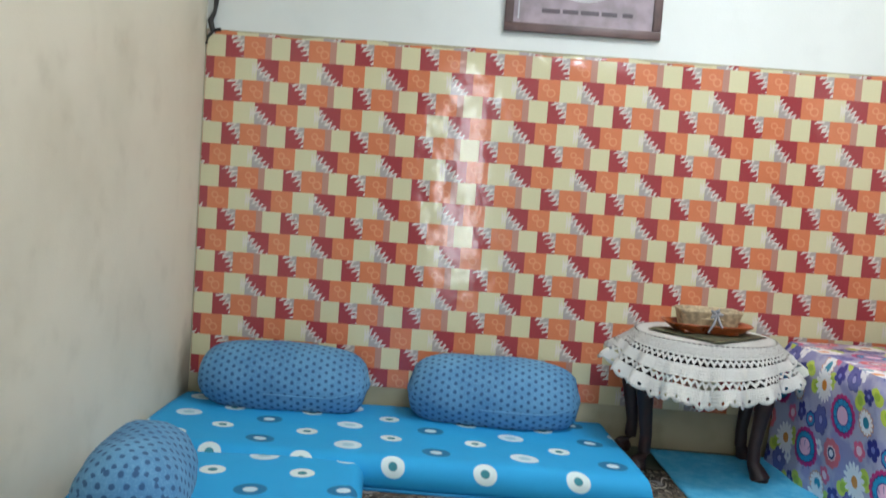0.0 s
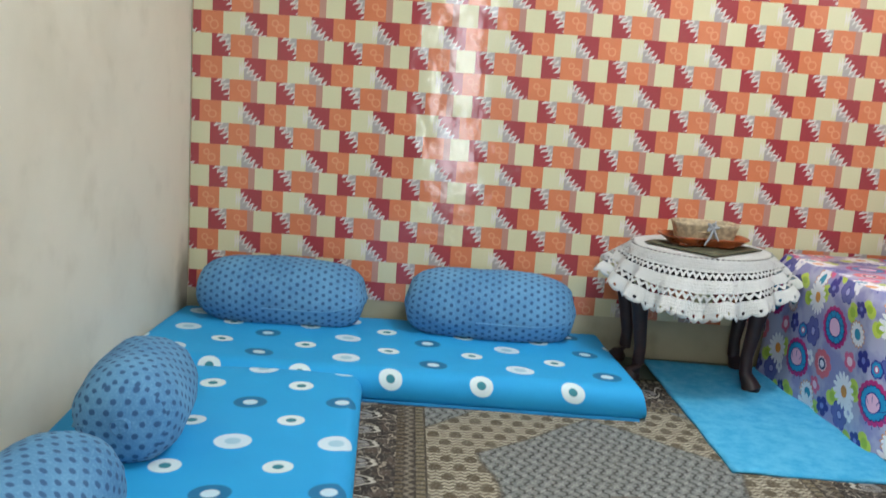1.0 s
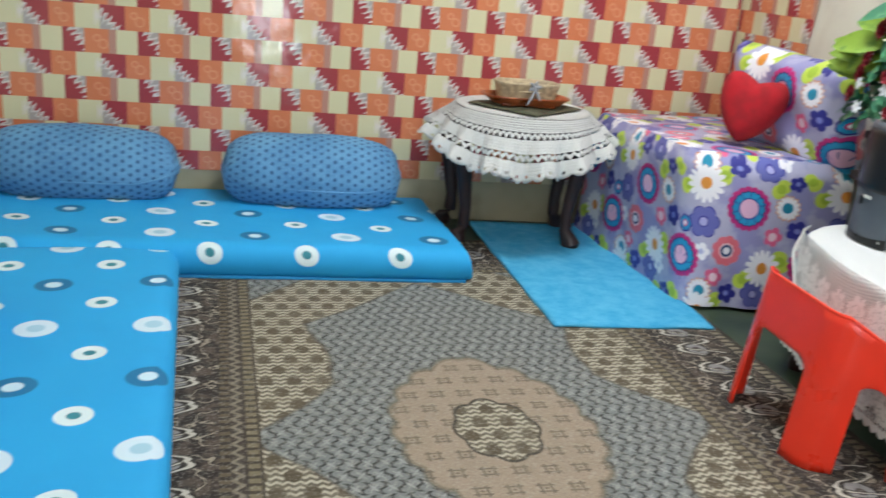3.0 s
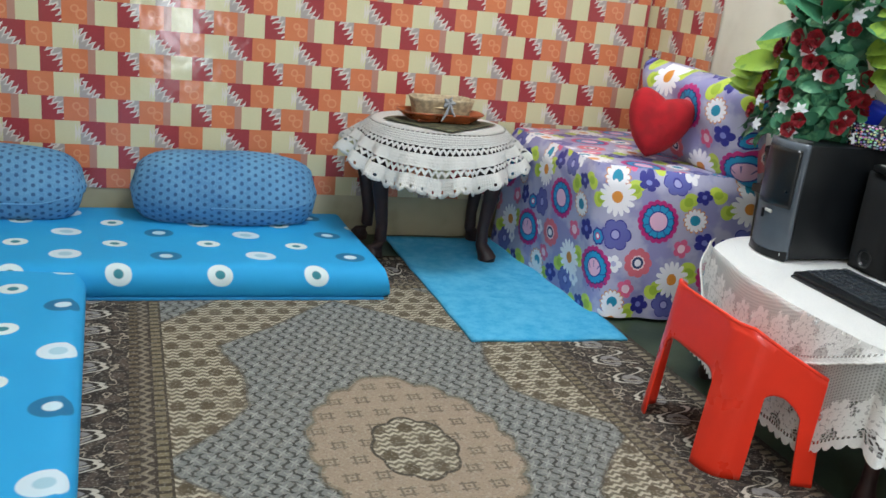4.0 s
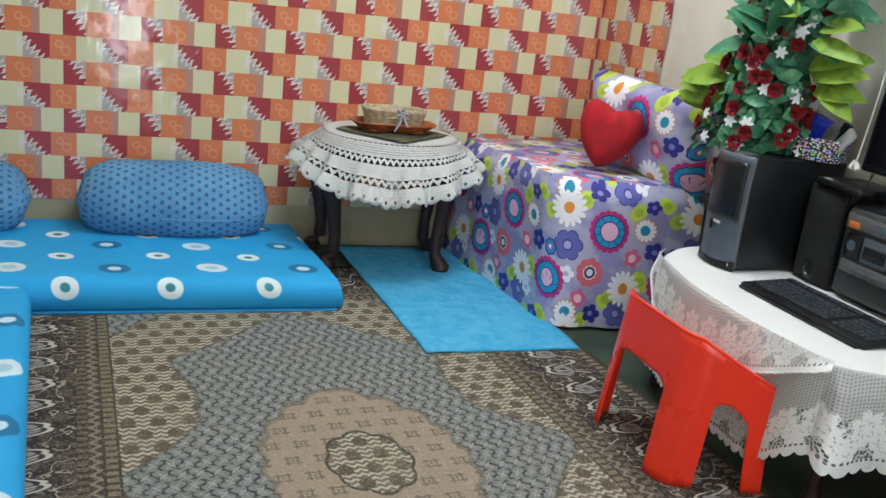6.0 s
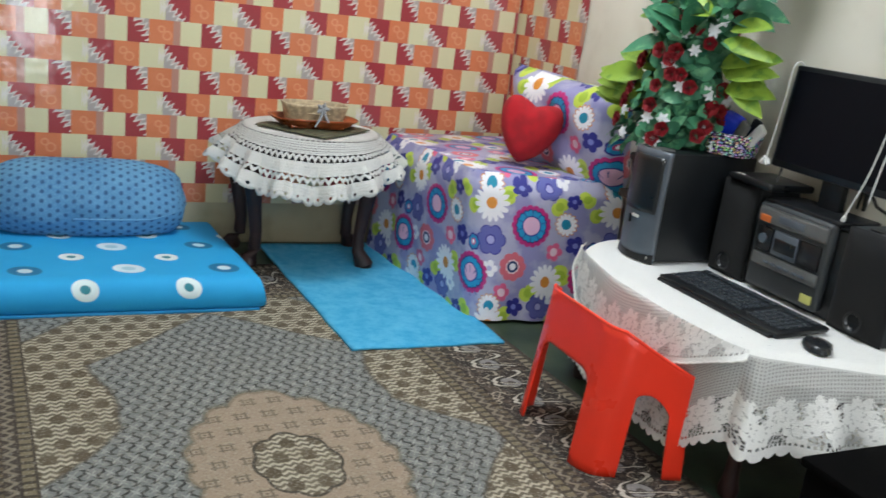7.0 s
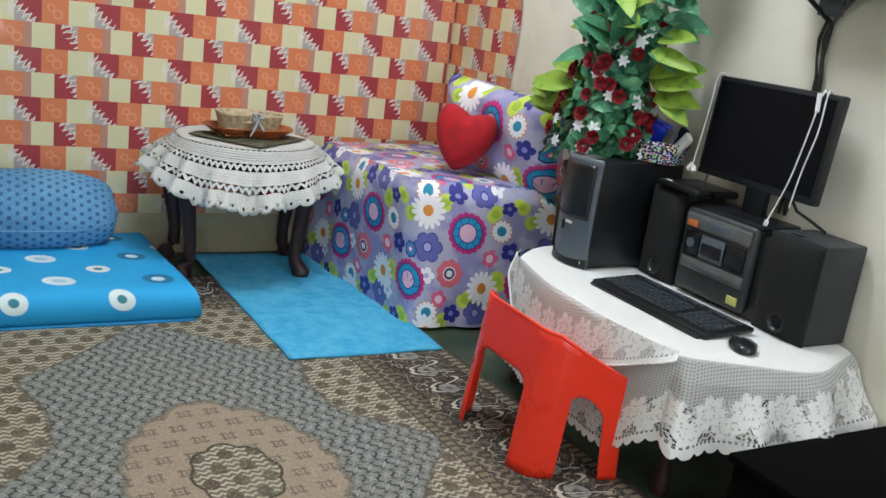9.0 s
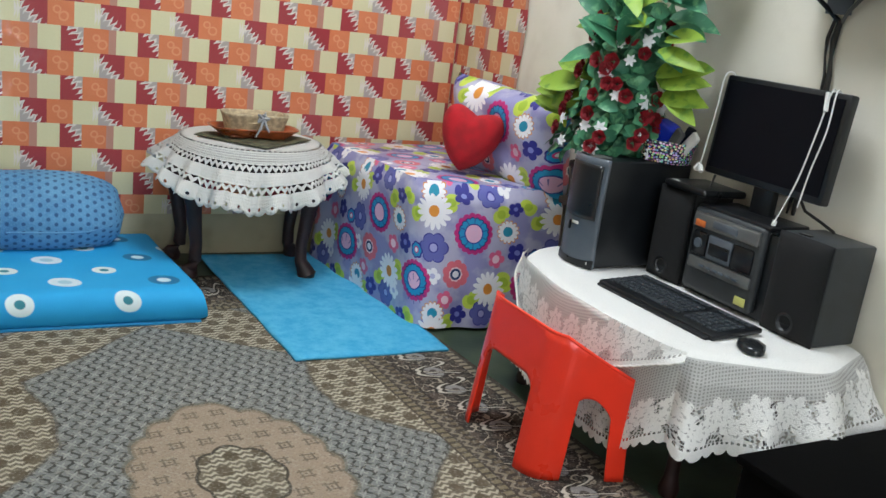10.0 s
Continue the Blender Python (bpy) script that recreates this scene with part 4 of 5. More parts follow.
shell = part("shell", grid_sheet(460, 16, shell_fn), M_redplastic, chair, autosmooth=50)
solidify(shell, 0.006)
part("rim", tube_bm([Vector(shell_fn(k / 160, 1.0)) for k in range(161)], 0.0045, 8), M_redplastic, chair)
bm = bmesh.new()
seat = [bm.verts.new((x, y, 0.222)) for x, y in ((-0.055, 0.150), (-0.055, -0.150), (0.10, -0.215), (0.07, 0.180))]
top = bmesh.ops.extrude_face_region(bm, geom=[bm.faces.new(seat)])
bmesh.ops.translate(bm, vec=(0, 0, 0.008), verts=[g for g in top["geom"] if isinstance(g, bmesh.types.BMVert)])
part("seat", bm, M_redplastic, chair)

# ---------------------------------------------------------------- desk and its lace cloth
ZT = 0.395
DX0 = 2.450
desk = thing("low_desk", pose(2.70, -1.735, 0), "low black wooden table under a lace cloth", "table")


DESK_PLAN = [(2.936, -1.225, 0), (2.630, -1.238, 0), (2.500, -1.335, 0), (2.436, -1.600, 0), (2.430, -1.830, 0), (2.452, -2.055, 0), (2.735, -2.212, 0), (2.944, -2.130, 0)]
DESK_MID = Vector((2.72, -1.735, 0))


def desk_ring(grow, r):
    """Plan of the table with its cut corners softened, and outward normals, from the wall round the front to the wall."""
    plan = [DESK_MID + (Vector(p) - DESK_MID) * (1 + grow / 0.3) for p in DESK_PLAN]
    pts = rounded_path(plan, r)[0]
    out = []
    for k, p in enumerate(pts):
        d = pts[min(k + 1, len(pts) - 1)] - pts[max(k - 1, 0)]
        n = Vector((d.y, -d.x, 0)).normalized()
        out.append((p, n if n.dot(p - DESK_MID) > 0 else -n))
    return out


def slab_bm(grow, r, z0, z1, off):
    bm = bmesh.new()
    ring = [p - Vector(off) for p, _ in desk_ring(grow, r)]
    lo = [bm.verts.new((p.x, p.y, z0)) for p in ring]
    hi = [bm.verts.new((p.x, p.y, z1)) for p in ring]
    bm.faces.new(hi)
    bm.faces.new(lo[::-1])
    for k in range(len(ring)):
        m = (k + 1) % len(ring)
        bm.faces.new((lo[k], lo[m], hi[m], hi[k]))
    return bm


part("tabletop", slab_bm(-0.012, 0.05, ZT - 0.032, ZT - 0.006, (2.70, -1.735, 0)), M_blackwood, desk)
for sx in (-0.16, 0.16):
    for sy in (-0.28, 0.37):
        prof = [(0.022, 0.0), (0.026, 0.02), (0.018, 0.05), (0.016, 0.12), (0.027, 0.18), (0.020, 0.24), (0.028, 0.28), (0.028, ZT - 0.032)]
        part("leg", lathe_bm(prof, 16), M_darkwood, desk).location = (sx, sy, 0)
RING = desk_ring(0.004, 0.06)
LEN = [0.0]
for (p, _), (q, _) in zip(RING, RING[1:]):
    LEN.append(LEN[-1] + (q - p).length)


def desk_outline(s):
    t = s * LEN[-1]
    k = max(i for i in range(len(LEN) - 1) if LEN[i] <= t + 1e-9)
    f = (t - LEN[k]) / max(1e-9, LEN[k + 1] - LEN[k])
    (p, n), (q, m) = RING[k], RING[k + 1]
    return p.lerp(q, f), n.lerp(m, f).normalized()


def lace_drop(p):
    """Length of the hanging cloth: longest at the front, short where it nears the wall."""
    near = max(0.0, (p.x - DX0 - 0.04) / 0.45)
    south = min(1.0, max(0.0, (-1.93 - p.y) / 0.12))
    return 0.288 - 0.105 * min(1.0, near) ** 0.7 - 0.092 * south * (1 - 0.35 * min(1.0, near))


def lace_fn(s, v):
    p, n = desk_outline(s)
    if v <= 0.12:
        k = v / 0.12
        p2 = p - n * (0.05 * (1 - k))
        return (p2.x, p2.y, ZT + 0.001 - 0.010 * k ** 3)
    t = (v - 0.12) / 0.88
    d = lace_drop(p) * t
    run = s * LEN[-1]
    # flat and close along the front; a pleat and loose waves round the free end
    south = min(1.0, max(0.0, (-2.052 - p.y) / 0.02))
    fold = math.sin(run * 38 + 0.9 * math.sin(run * 13)) * 0.5 + 0.5
    out = 0.005 + t * (0.008 + 0.008 * fold) + south * (0.014 * min(1.0, t * 4) + t * (0.018 + 0.052 * fold * t))
    q = p + n * out
    z = ZT - 0.009 - d - south * 0.014 * (1 - fold) * t
    if t > 0.95:
        z -= 0.014 * abs(math.sin(run * 112)) ** 0.6 * (t - 0.95) / 0.05
    return (min(q.x, east(q.y) - 0.006), q.y, z)


def lace_uv(u, v):
    """Along the hem, and up from it."""
    t = (v - 0.12) / 0.88
    return (u * LEN[-1], lace_drop(desk_outline(u)[0]) * (1 - t) if v > 0.12 else 0.5)


bm = grid_sheet(640, 42, lace_fn, lace_uv)
uvl = bm.loops.layers.uv.active
f = bm.faces.new([bm.verts.new(lace_fn(k / 120, 0.0)) for k in range(121)])
for lp in f.loops:
    lp[uvl].uv = (0.0, 0.6)
lace = mesh_ob("lace_tablecloth", bm, M_lace, autosmooth=60)
tagged(lace, "white lace tablecloth with flower border hanging over the low desk", "tablecloth")


# second, shorter layer of lace that swags over the front
SWAG0 = next(k / 400 for k in range(400) if desk_outline(k / 400)[0].y < -1.29)
SWAG1 = next(k / 400 for k in range(400) if desk_outline(k / 400)[0].y < -2.055)


def swag_depth(u):
    return 0.008 + 0.152 * max(0.0, math.sin(math.pi * u ** 0.80)) ** 0.85


def swag_fn(u, v):
    p, n = desk_outline(SWAG0 + (SWAG1 - SWAG0) * u)
    q = p + n * (0.013 + 0.014 * v + 0.004 * math.sin(u * 40) * v)
    return (q.x, q.y, ZT + 0.003 - 0.006 * min(1, v * 6) - swag_depth(u) * v)


sw = thing("lace_runner", pose(0, 0, 0), "scalloped white lace runner swagged along the desk's front", "table runner")
part("lace", grid_sheet(120, 20, swag_fn, lambda u, v: (u * 0.86 + 0.03, swag_depth(u) * (1 - v))), M_lace, sw, autosmooth=60)
edge_pts = [Vector(swag_fn(k / 160, 1.0)) + Vector((0, 0, -0.003 * abs(math.sin(k * 0.9)))) for k in range(161)]
part("edging", tube_bm(edge_pts, 0.003, 6), M_crochetedge, sw, "thick white scalloped edging")

# black bench beyond the desk, widened westward to stand in for the floor's deep shade
bench = thing("low_bench", pose(2.73, -2.775, 0), "black low wooden bench against the wall, widened over shaded floor", "bench")
part("body", box_bm((-0.29, -0.42, 0.02), (0.205, 0.490, 0.245), 0.006), M_benchblack, bench)
part("top", box_bm((-0.30, -0.43, 0.245), (0.208, 0.500, 0.265), 0.005), M_benchblack, bench)
for a in (-0.24, 0.19):
    for b in (-0.38, 0.44):
        part("foot", box_bm((a - 0.02, b - 0.02, 0), (a + 0.02, b + 0.02, 0.02)), M_benchblack, bench)
strip = thing("power_strip", pose(2.36, -2.20, 0.0, 0, 0, 25), "black power strip with a lit switch on the floor", "power strip")
part("body", box_bm((-0.03, -0.12, 0.0), (0.03, 0.12, 0.03), 0.006), M_black, strip)
part("switch", box_bm((-0.010, 0.07, 0.029), (0.010, 0.09, 0.034), 0.002), M_led, strip, "orange lit switch")
for k in range(3):
    part("outlet", lathe_bm([(0.017, 0.0302), (0.019, 0.0315), (0.015, 0.0315)], 16), M_grey, strip).location = (0, -0.08 + 0.05 * k, 0)

# ---------------------------------------------------------------- computer tower
ZD = ZT + 0.003
tw = thing("computer_tower", pose(2.602, -1.424, ZD, 0, 0, 2), "black computer tower with grey front on the lace cloth", "computer")
TWW, TWD, TWH = 0.148, 0.32, 0.312
part("case", box_bm((0.012, -TWW / 2, 0.006), (TWD, TWW / 2, TWH), 0.006), M_black, tw)


def front_fn(u, v, bulge=0.022):
    y = (u - 0.5) * (TWW + 0.004)
    z = 0.004 + (TWH - 0.002) * v
    return (0.012 - bulge * (1 - (2 * u - 1) ** 2) - 0.003 * math.sin(v * math.pi), y, z)


bm = grid_sheet(16, 20, front_fn)
fr = part("front_panel", bm, M_grey, tw, "grey curved front panel")
solidify(fr, 0.006)
bm = grid_sheet(12, 10, lambda u, v: (front_fn(0.08 + 0.84 * u, 0.44 + 0.50 * v)[0] - 0.006, (0.08 + 0.84 * u - 0.5) * (TWW + 0.004), 0.004 + (TWH - 0.002) * (0.44 + 0.50 * v)))
solidify(part("drive_door", bm, M_blackgloss, tw, "gloss black drive door"), 0.004)
part("badge", box_bm((-0.019, -0.012, 0.118), (-0.014, 0.014, 0.126), 0.001), M_label, tw)
part("badge", box_bm((-0.004, -0.062, 0.012), (0.001, -0.044, 0.020), 0.001), M_label, tw)
part("foot_trim", grid_sheet(12, 3, lambda u, v: (front_fn(u, 0.0)[0] - 0.008 + 0.002 * v, (u - 0.5) * (TWW + 0.008), 0.001 + 0.018 * v * (1 + 0.5 * (2 * u - 1) ** 2))), M_blackgloss, tw, "black curved foot of the front")
part("power_slot", box_bm((-0.020, -0.004 + 0.022, 0.098), (-0.015, 0.004 + 0.022, 0.124), 0.002), M_blackgloss, tw)
part("top_trim", box_bm((0.0, -0.035, TWH - 0.002), (0.05, 0.01, TWH + 0.004), 0.002), M_silver, tw)

# pen pot of beads with things in it, on the tower
ph = thing("pen_pot", pose(2.850, -1.448, ZD + TWH + 0.001), "pot covered in coloured beads holding small things", "pot")
bm = grid_sheet(40, 8, lambda u, v: ((0.070 + 0.012 * v) * math.cos(2 * math.pi * u), (0.070 + 0.012 * v) * math.sin(2 * math.pi * u), 0.001 + 0.062 * v), lambda u, v: (u * 0.38, v * 0.062), closed=True)
solidify(part("pot", bm, M_bead, ph), 0.005)
part("bottom", lathe_bm([(0.068, 0.0), (0.068, 0.006)], 32), M_black, ph)
st = thing("blue_case", pose(2.835, -1.423, ZD + TWH + 0.009, 22, -14, 20), "bright blue plastic case standing in the bead pot", "case")
part("shell", box_bm((-0.022, -0.034, 0.0), (0.022, 0.034, 0.118), 0.016, 4), M_blueplastic, st)
for k, (dx, dy, rx, ry, hh, mt, lb) in enumerate(((-0.012, -0.020, 34, -6, 0.112, M_silver, "silver remote control standing in the bead pot"), (0.020, -0.034, 14, 12, 0.105, M_black, "black remote control standing in the bead pot"), (0.010, -0.036, 40, 4, 0.112, M_whiteplastic, "white plastic holder leaning in the bead pot"))):
    rc = thing("remote_control" if k < 2 else "plastic_holder", pose(2.837 + dx, -1.448 + dy, ZD + TWH + 0.009, rx, ry, 0), lb, "remote" if k < 2 else "holder")
    part("body", box_bm((-0.008, -0.016, 0.0), (0.008, 0.016, hh), 0.006, 3), mt, rc)

# ---------------------------------------------------------------- hi-fi: two speakers and the main unit
def speaker(y0, y1, x0, x1, h, label):
    sp = thing("hifi_speaker", pose((x0 + x1) / 2, (y0 + y1) / 2, ZD), label, "speaker", "hi-fi speakers")
    w, d = (y1 - y0) / 2, (x1 - x0) / 2
    part("cabinet", box_bm((-d + 0.02, -w, 0.0), (d, w, h), 0.006), M_charcoal, sp)
    def gr(u, v):
        return (-d + 0.016 - 0.02 * (1 - (2 * u - 1) ** 4) * (1 - (2 * v - 1) ** 6), -w + 2 * w * u, h * v)
    solidify(part("grille", grid_sheet(14, 18, gr), M_mesh, sp, "rounded black cloth grille"), 0.005)
    pt = lathe_bm([(0.022, 0.0), (0.026, 0.004), (0.020, 0.006), (0.016, 0.001)], 20)
    bmesh.ops.transform(pt, matrix=Matrix.Translation((-d - 0.003, -w * 0.1, h * 0.16)) @ pose(0, 0, 0, 0, -90, 0), verts=pt.verts)
    part("port", pt, M_black, sp)
    part("top_badge", box_bm((-d + 0.03, w * 0.1, h), (-d + 0.045, w * 0.5, h + 0.003), 0.001), M_blackgloss, sp)
    return sp


speaker(-2.108, -1.952, 2.783, 2.950, 0.248, "charcoal hi-fi speaker at the desk's free end")
speaker(-1.650, -1.515, 2.785, 2.945, 0.262, "charcoal hi-fi speaker half hidden by the computer tower")
hf = thing("hifi_unit", pose(2.868, -1.795, ZD), "black and silver mini hi-fi unit with cassette deck", "stereo")
HW = 0.148
part("body", box_bm((-0.06, -HW, 0.0), (0.075, HW, 0.226), 0.008), M_black, hf)
part("front_panel", box_bm((-0.085, -HW * 0.84, 0.012), (-0.055, HW * 0.84, 0.238), 0.014, 3), M_charcoal, hf)
part("display", box_bm((-0.0905, -HW * 0.78, 0.186), (-0.083, HW * 0.78, 0.226), 0.006, 3), M_silver, hf, "silver grey display band")
part("display_glass", box_bm((-0.0925, -HW * 0.30, 0.196), (-0.089, HW * 0.28, 0.216), 0.002), M_grey, hf)
part("badge", box_bm((-0.0930, HW * 0.46, 0.188), (-0.089, HW * 0.70, 0.206), 0.002), M_amber, hf, "amber badge")
for y0, y1, mt in ((-0.72, -0.26, M_blackgloss), (-0.24, 0.34, M_grey), (0.36, 0.72, M_blackgloss)):
    part("deck_door", box_bm((-0.0895, HW * y0, 0.112), (-0.083, HW * y1, 0.176), 0.005), mt, hf, "smoky cassette door")
part("deck_window", box_bm((-0.0915, -HW * 0.20, 0.124), (-0.0885, HW * 0.28, 0.156), 0.002), M_blackgloss, hf)
part("control_band", box_bm((-0.0895, -HW * 0.76, 0.074), (-0.083, HW * 0.74, 0.106), 0.005), M_silver, hf, "silver band of tape keys")
for k in range(6):
    part("button", box_bm((-0.0925, -HW * 0.5 + k * 0.024, 0.084), (-0.088, -HW * 0.5 + k * 0.024 + 0.018, 0.092), 0.002), M_grey, hf)
part("knob", tube_bm([(-0.083, HW * 0.55, 0.145), (-0.094, HW * 0.55, 0.145)], 0.013, 16), M_grey, hf)
part("energy_label", box_bm((-0.0875, -HW * 0.74, 0.028), (-0.084, -HW * 0.50, 0.050), 0.001), M_lime, hf, "pale lime sticker")
part("top_plate", box_bm((-0.06, -HW * 0.95, 0.226), (0.075, HW * 0.95, 0.234), 0.005), M_black, hf)

# set-top box with cord on the far speaker
bx = thing("router_box", pose(2.852, -1.625, ZD + 0.263, 0, 0, -3), "flat gloss black box on the hi-fi speaker", "box")
part("case", box_bm((-0.075, -0.085, 0.0), (0.075, 0.085, 0.020), 0.008, 3), M_blackgloss, bx)
part("label", box_bm((-0.066, 0.035, 0.0195), (-0.056, 0.065, 0.0207)), M_label, bx)

# ---------------------------------------------------------------- monitor
mo = thing("monitor", pose(2.878, -1.800, ZD + 0.234, 0, 0, 0), "flat black computer monitor switched off", "monitor")
MB = 0.082
bm = bmesh.new()
add_box(bm, (-0.012, -0.198, 0.0), (0.018, 0.198, 0.268), 0.006, 2)
scr = part("panel", bm, M_black, mo)
scr.matrix_local = pose(-0.01, 0, MB, 0, 4, 0)
part("screen", box_bm((-0.0145, -0.185, 0.019), (-0.0125, 0.185, 0.255)), M_glass, scr, "dark blank screen")
part("back_bulge", box_bm((0.016, -0.12, 0.05), (0.040, 0.12, 0.21), 0.012, 2), M_black, scr)
part("neck", box_bm((0.0, -0.035, 0.008), (0.024, 0.035, 0.13), 0.006), M_black, mo)
part("base", box_bm((-0.085, -0.125, 0.0), (0.055, 0.125, 0.012), 0.005, 2), M_black, mo)

# white earphone cords thrown over the monitor
ear = thing("earphones", pose(2.848, -1.60, ZD + 0.30), "white earphones hanging over the monitor", "earphones")


def hang(pts, r=0.0021):
    """Smooth bar through a few world points, seen from the thing's base."""
    ps = [Vector(p) + Vector((0.048, 0.045, 0)) - ear.location for p in pts]
    out = []
    for i in range(len(ps) - 1):
        a, b, c, d = ps[max(i - 1, 0)], ps[i], ps[i + 1], ps[min(i + 2, len(ps) - 1)]
        for k in range(6):
            t = k / 6
            out.append(0.5 * ((2 * b) + (c - a) * t + (2 * a - 5 * b + 4 * c - d) * t * t + (3 * b - a - 3 * c + d) * t ** 3))
    out.append(ps[-1])
    return tube_bm(out, r, 6)


MTOP = ZD + 0.234 + MB + 0.268
xf = 2.797
part("cord", hang([(xf + 0.05, -1.668, MTOP - 0.03), (xf + 0.03, -1.666, MTOP + 0.004), (xf + 0.004, -1.662, MTOP - 0.004), (xf - 0.008, -1.668, MTOP - 0.08), (xf - 0.014, -1.664, MTOP - 0.17), (xf - 0.02, -1.66, MTOP - 0.25)]), M_whiteplastic, ear)
part("cord", hang([(xf + 0.06, -2.0, MTOP - 0.02), (xf + 0.03, -1.995, MTOP + 0.004), (xf + 0.004, -2.004, MTOP - 0.006), (xf - 0.010, -2.000, MTOP - 0.10), (xf - 0.02, -1.985, MTOP - 0.22), (xf - 0.03, -1.955, MTOP - 0.33)]), M_whiteplastic, ear)
part("cord", hang([(xf + 0.06, -2.008, MTOP - 0.02), (xf + 0.03, -2.006, MTOP + 0.004), (xf + 0.004, -2.018, MTOP - 0.006), (xf - 0.009, -2.026, MTOP - 0.09), (xf - 0.016, -2.012, MTOP - 0.19), (xf - 0.02, -2.004, MTOP - 0.28)]), M_whiteplastic, ear)
part("slider", hang([(xf + 0.0, -1.998, MTOP - 0.002), (xf - 0.007, -2.008, MTOP - 0.045)], 0.006), M_whiteplastic, ear)
part("earbud", hang([(xf - 0.02, -1.660, MTOP - 0.245), (xf - 0.024, -1.650, MTOP - 0.262)], 0.008), M_whiteplastic, ear)
part("earbud", hang([(xf - 0.02, -1.663, MTOP - 0.25), (xf - 0.024, -1.674, MTOP - 0.264)], 0.007), M_whiteplastic, ear)
part("plug", hang([(xf - 0.03, -1.957, MTOP - 0.325), (xf - 0.032, -1.953, MTOP - 0.36)], 0.006), M_whiteplastic, ear)

# loose dark leads behind the monitor
lead = mesh_ob("monitor_lead", tube_bm([(2.872, -1.90, 0.76), (2.875, -1.95, 0.70), (2.878, -2.0, 0.685), (2.882, -2.04, 0.67), (2.885, -2.045, 0.64)], 0.004, 6), M_cord)
lead.location = (0.048, 0.045, -0.02)
tagged(lead, "dark lead curling from the monitor to the speaker", "cable")
lead = mesh_ob("monitor_lead", tube_bm([(2.80, -1.70, 0.735), (2.78, -1.71, 0.69), (2.79, -1.69, 0.662), (2.84, -1.66, 0.66)], 0.004, 6), M_cord)
lead.location = (0.048, 0.045, -0.02)
tagged(lead, "dark lead looping down to the flat box", "cable")

# ---------------------------------------------------------------- keyboard and mouse
kb = thing("keyboard", pose(2.650, -1.808, ZD + 0.001, 0, -2.5, 1.5), "black computer keyboard on the lace cloth", "keyboard")
KD, KL = 0.168, 0.418
part("body", box_bm((-KD / 2, -KL / 2, 0.0), (KD / 2, KL / 2, 0.014), 0.005, 2), M_black, kb)
part("wrist_ledge", box_bm((-KD / 2 - 0.014, -KL / 2 + 0.01, 0.001), (-KD / 2 + 0.012, KL / 2 - 0.01, 0.009), 0.003, 2), M_black, kb)
rowx = [0.060, 0.030, 0.010, -0.010, -0.030, -0.050]
CAP_MESHES = {}


def key_mesh(w):
    """One cap, shared by all keys of that width."""
    if w not in CAP_MESHES:
        b = box_bm((-0.0078, -w / 2, 0.0), (0.0078, w / 2, 0.007), 0.002, 1)
        me = bpy.data.meshes.new("key")
        b.to_mesh(me)
        b.free()
        me.materials.append(M_key)
        CAP_MESHES[w] = me
    return CAP_MESHES[w]


for ri, rx in enumerate(rowx):
    y = KL / 2 - 0.014
    while y > -KL / 2 + 0.02:
        w = 0.09 if ri == 5 and abs(y - 0.09) < 0.009 else 0.0155
        if not (abs(y + 0.062) < 0.009 or abs(y + 0.135) < 0.006):
            key = new("key", key_mesh(w))
            key.parent = kb
            key.location = (rx, y - w / 2, 0.0125)
        y -= w + 0.0032
part("status_label", box_bm((0.066, -0.19, 0.0138), (0.074, -0.14, 0.0148)), M_grey, kb)
ms = thing("mouse", pose(2.632, -2.078, ZD + 0.001, 0, 0, 62), "small black and silver computer mouse", "mouse")


def mouse_fn(u, v):
    a = 2 * math.pi * u
    t = v
    r = max(0.0, math.cos(t * math.pi / 2)) ** 0.5
    x, y = 0.05 * r * math.cos(a) * (1.0), 0.029 * r * math.sin(a) * (1 - 0.12 * math.cos(a))
    return (x, y, 0.001 + 0.017 * math.sin(t * math.pi / 2) * (1 - 0.15 * math.cos(a) * r))


part("body", grid_sheet(32, 10, mouse_fn, closed=True), M_mouse, ms, autosmooth=80)
part("wheel", tube_bm([(0.022, -0.003, 0.0125), (0.022, 0.003, 0.0125)], 0.006, 12), M_silver, ms)
part("side_band", tube_bm([(-0.04, -0.017, 0.014), (-0.01, -0.0285, 0.014), (0.025, -0.026, 0.012), (0.042, -0.014, 0.01)], 0.003, 6), M_silver, ms)
part("cord", tube_bm([(0.048, 0, 0.006), (0.075, 0.006, 0.003), (0.10, -0.005, 0.002), (0.14, -0.015, 0.002)], 0.002, 6), M_cord, ms)

# ---------------------------------------------------------------- artificial flowering plant on its stand
std = thing("plant_stand", pose(2.830, -1.195, 0), "narrow brown wooden plant stand between sofa and desk", "stand")
part("top", box_bm((-0.085, -0.085, 0.50), (0.085, 0.085, 0.525), 0.005), M_brown, std)
part("column", box_bm((-0.035, -0.035, 0.02), (0.035, 0.035, 0.50), 0.006), M_brown, std)
part("foot", box_bm((-0.08, -0.08, 0.0), (0.08, 0.08, 0.02), 0.004), M_brown, std)
pl = thing("artificial_plant", pose(2.800, -1.205, 0.527), "artificial plant with red roses and white blossoms", "plant")
part("pot", lathe_bm([(0.055, 0.0), (0.06, 0.004), (0.078, 0.10), (0.084, 0.105), (0.084, 0.118), (0.07, 0.118)], 28), M_brown, pl)
part("stem", tube_bm([(0, 0, 0.09), (0.005, -0.02, 0.25), (-0.005, -0.04, 0.45), (0.0, -0.05, 0.75)], [0.014, 0.012, 0.010, 0.006], 8), M_leaf, pl)
rnd = random.Random(11)


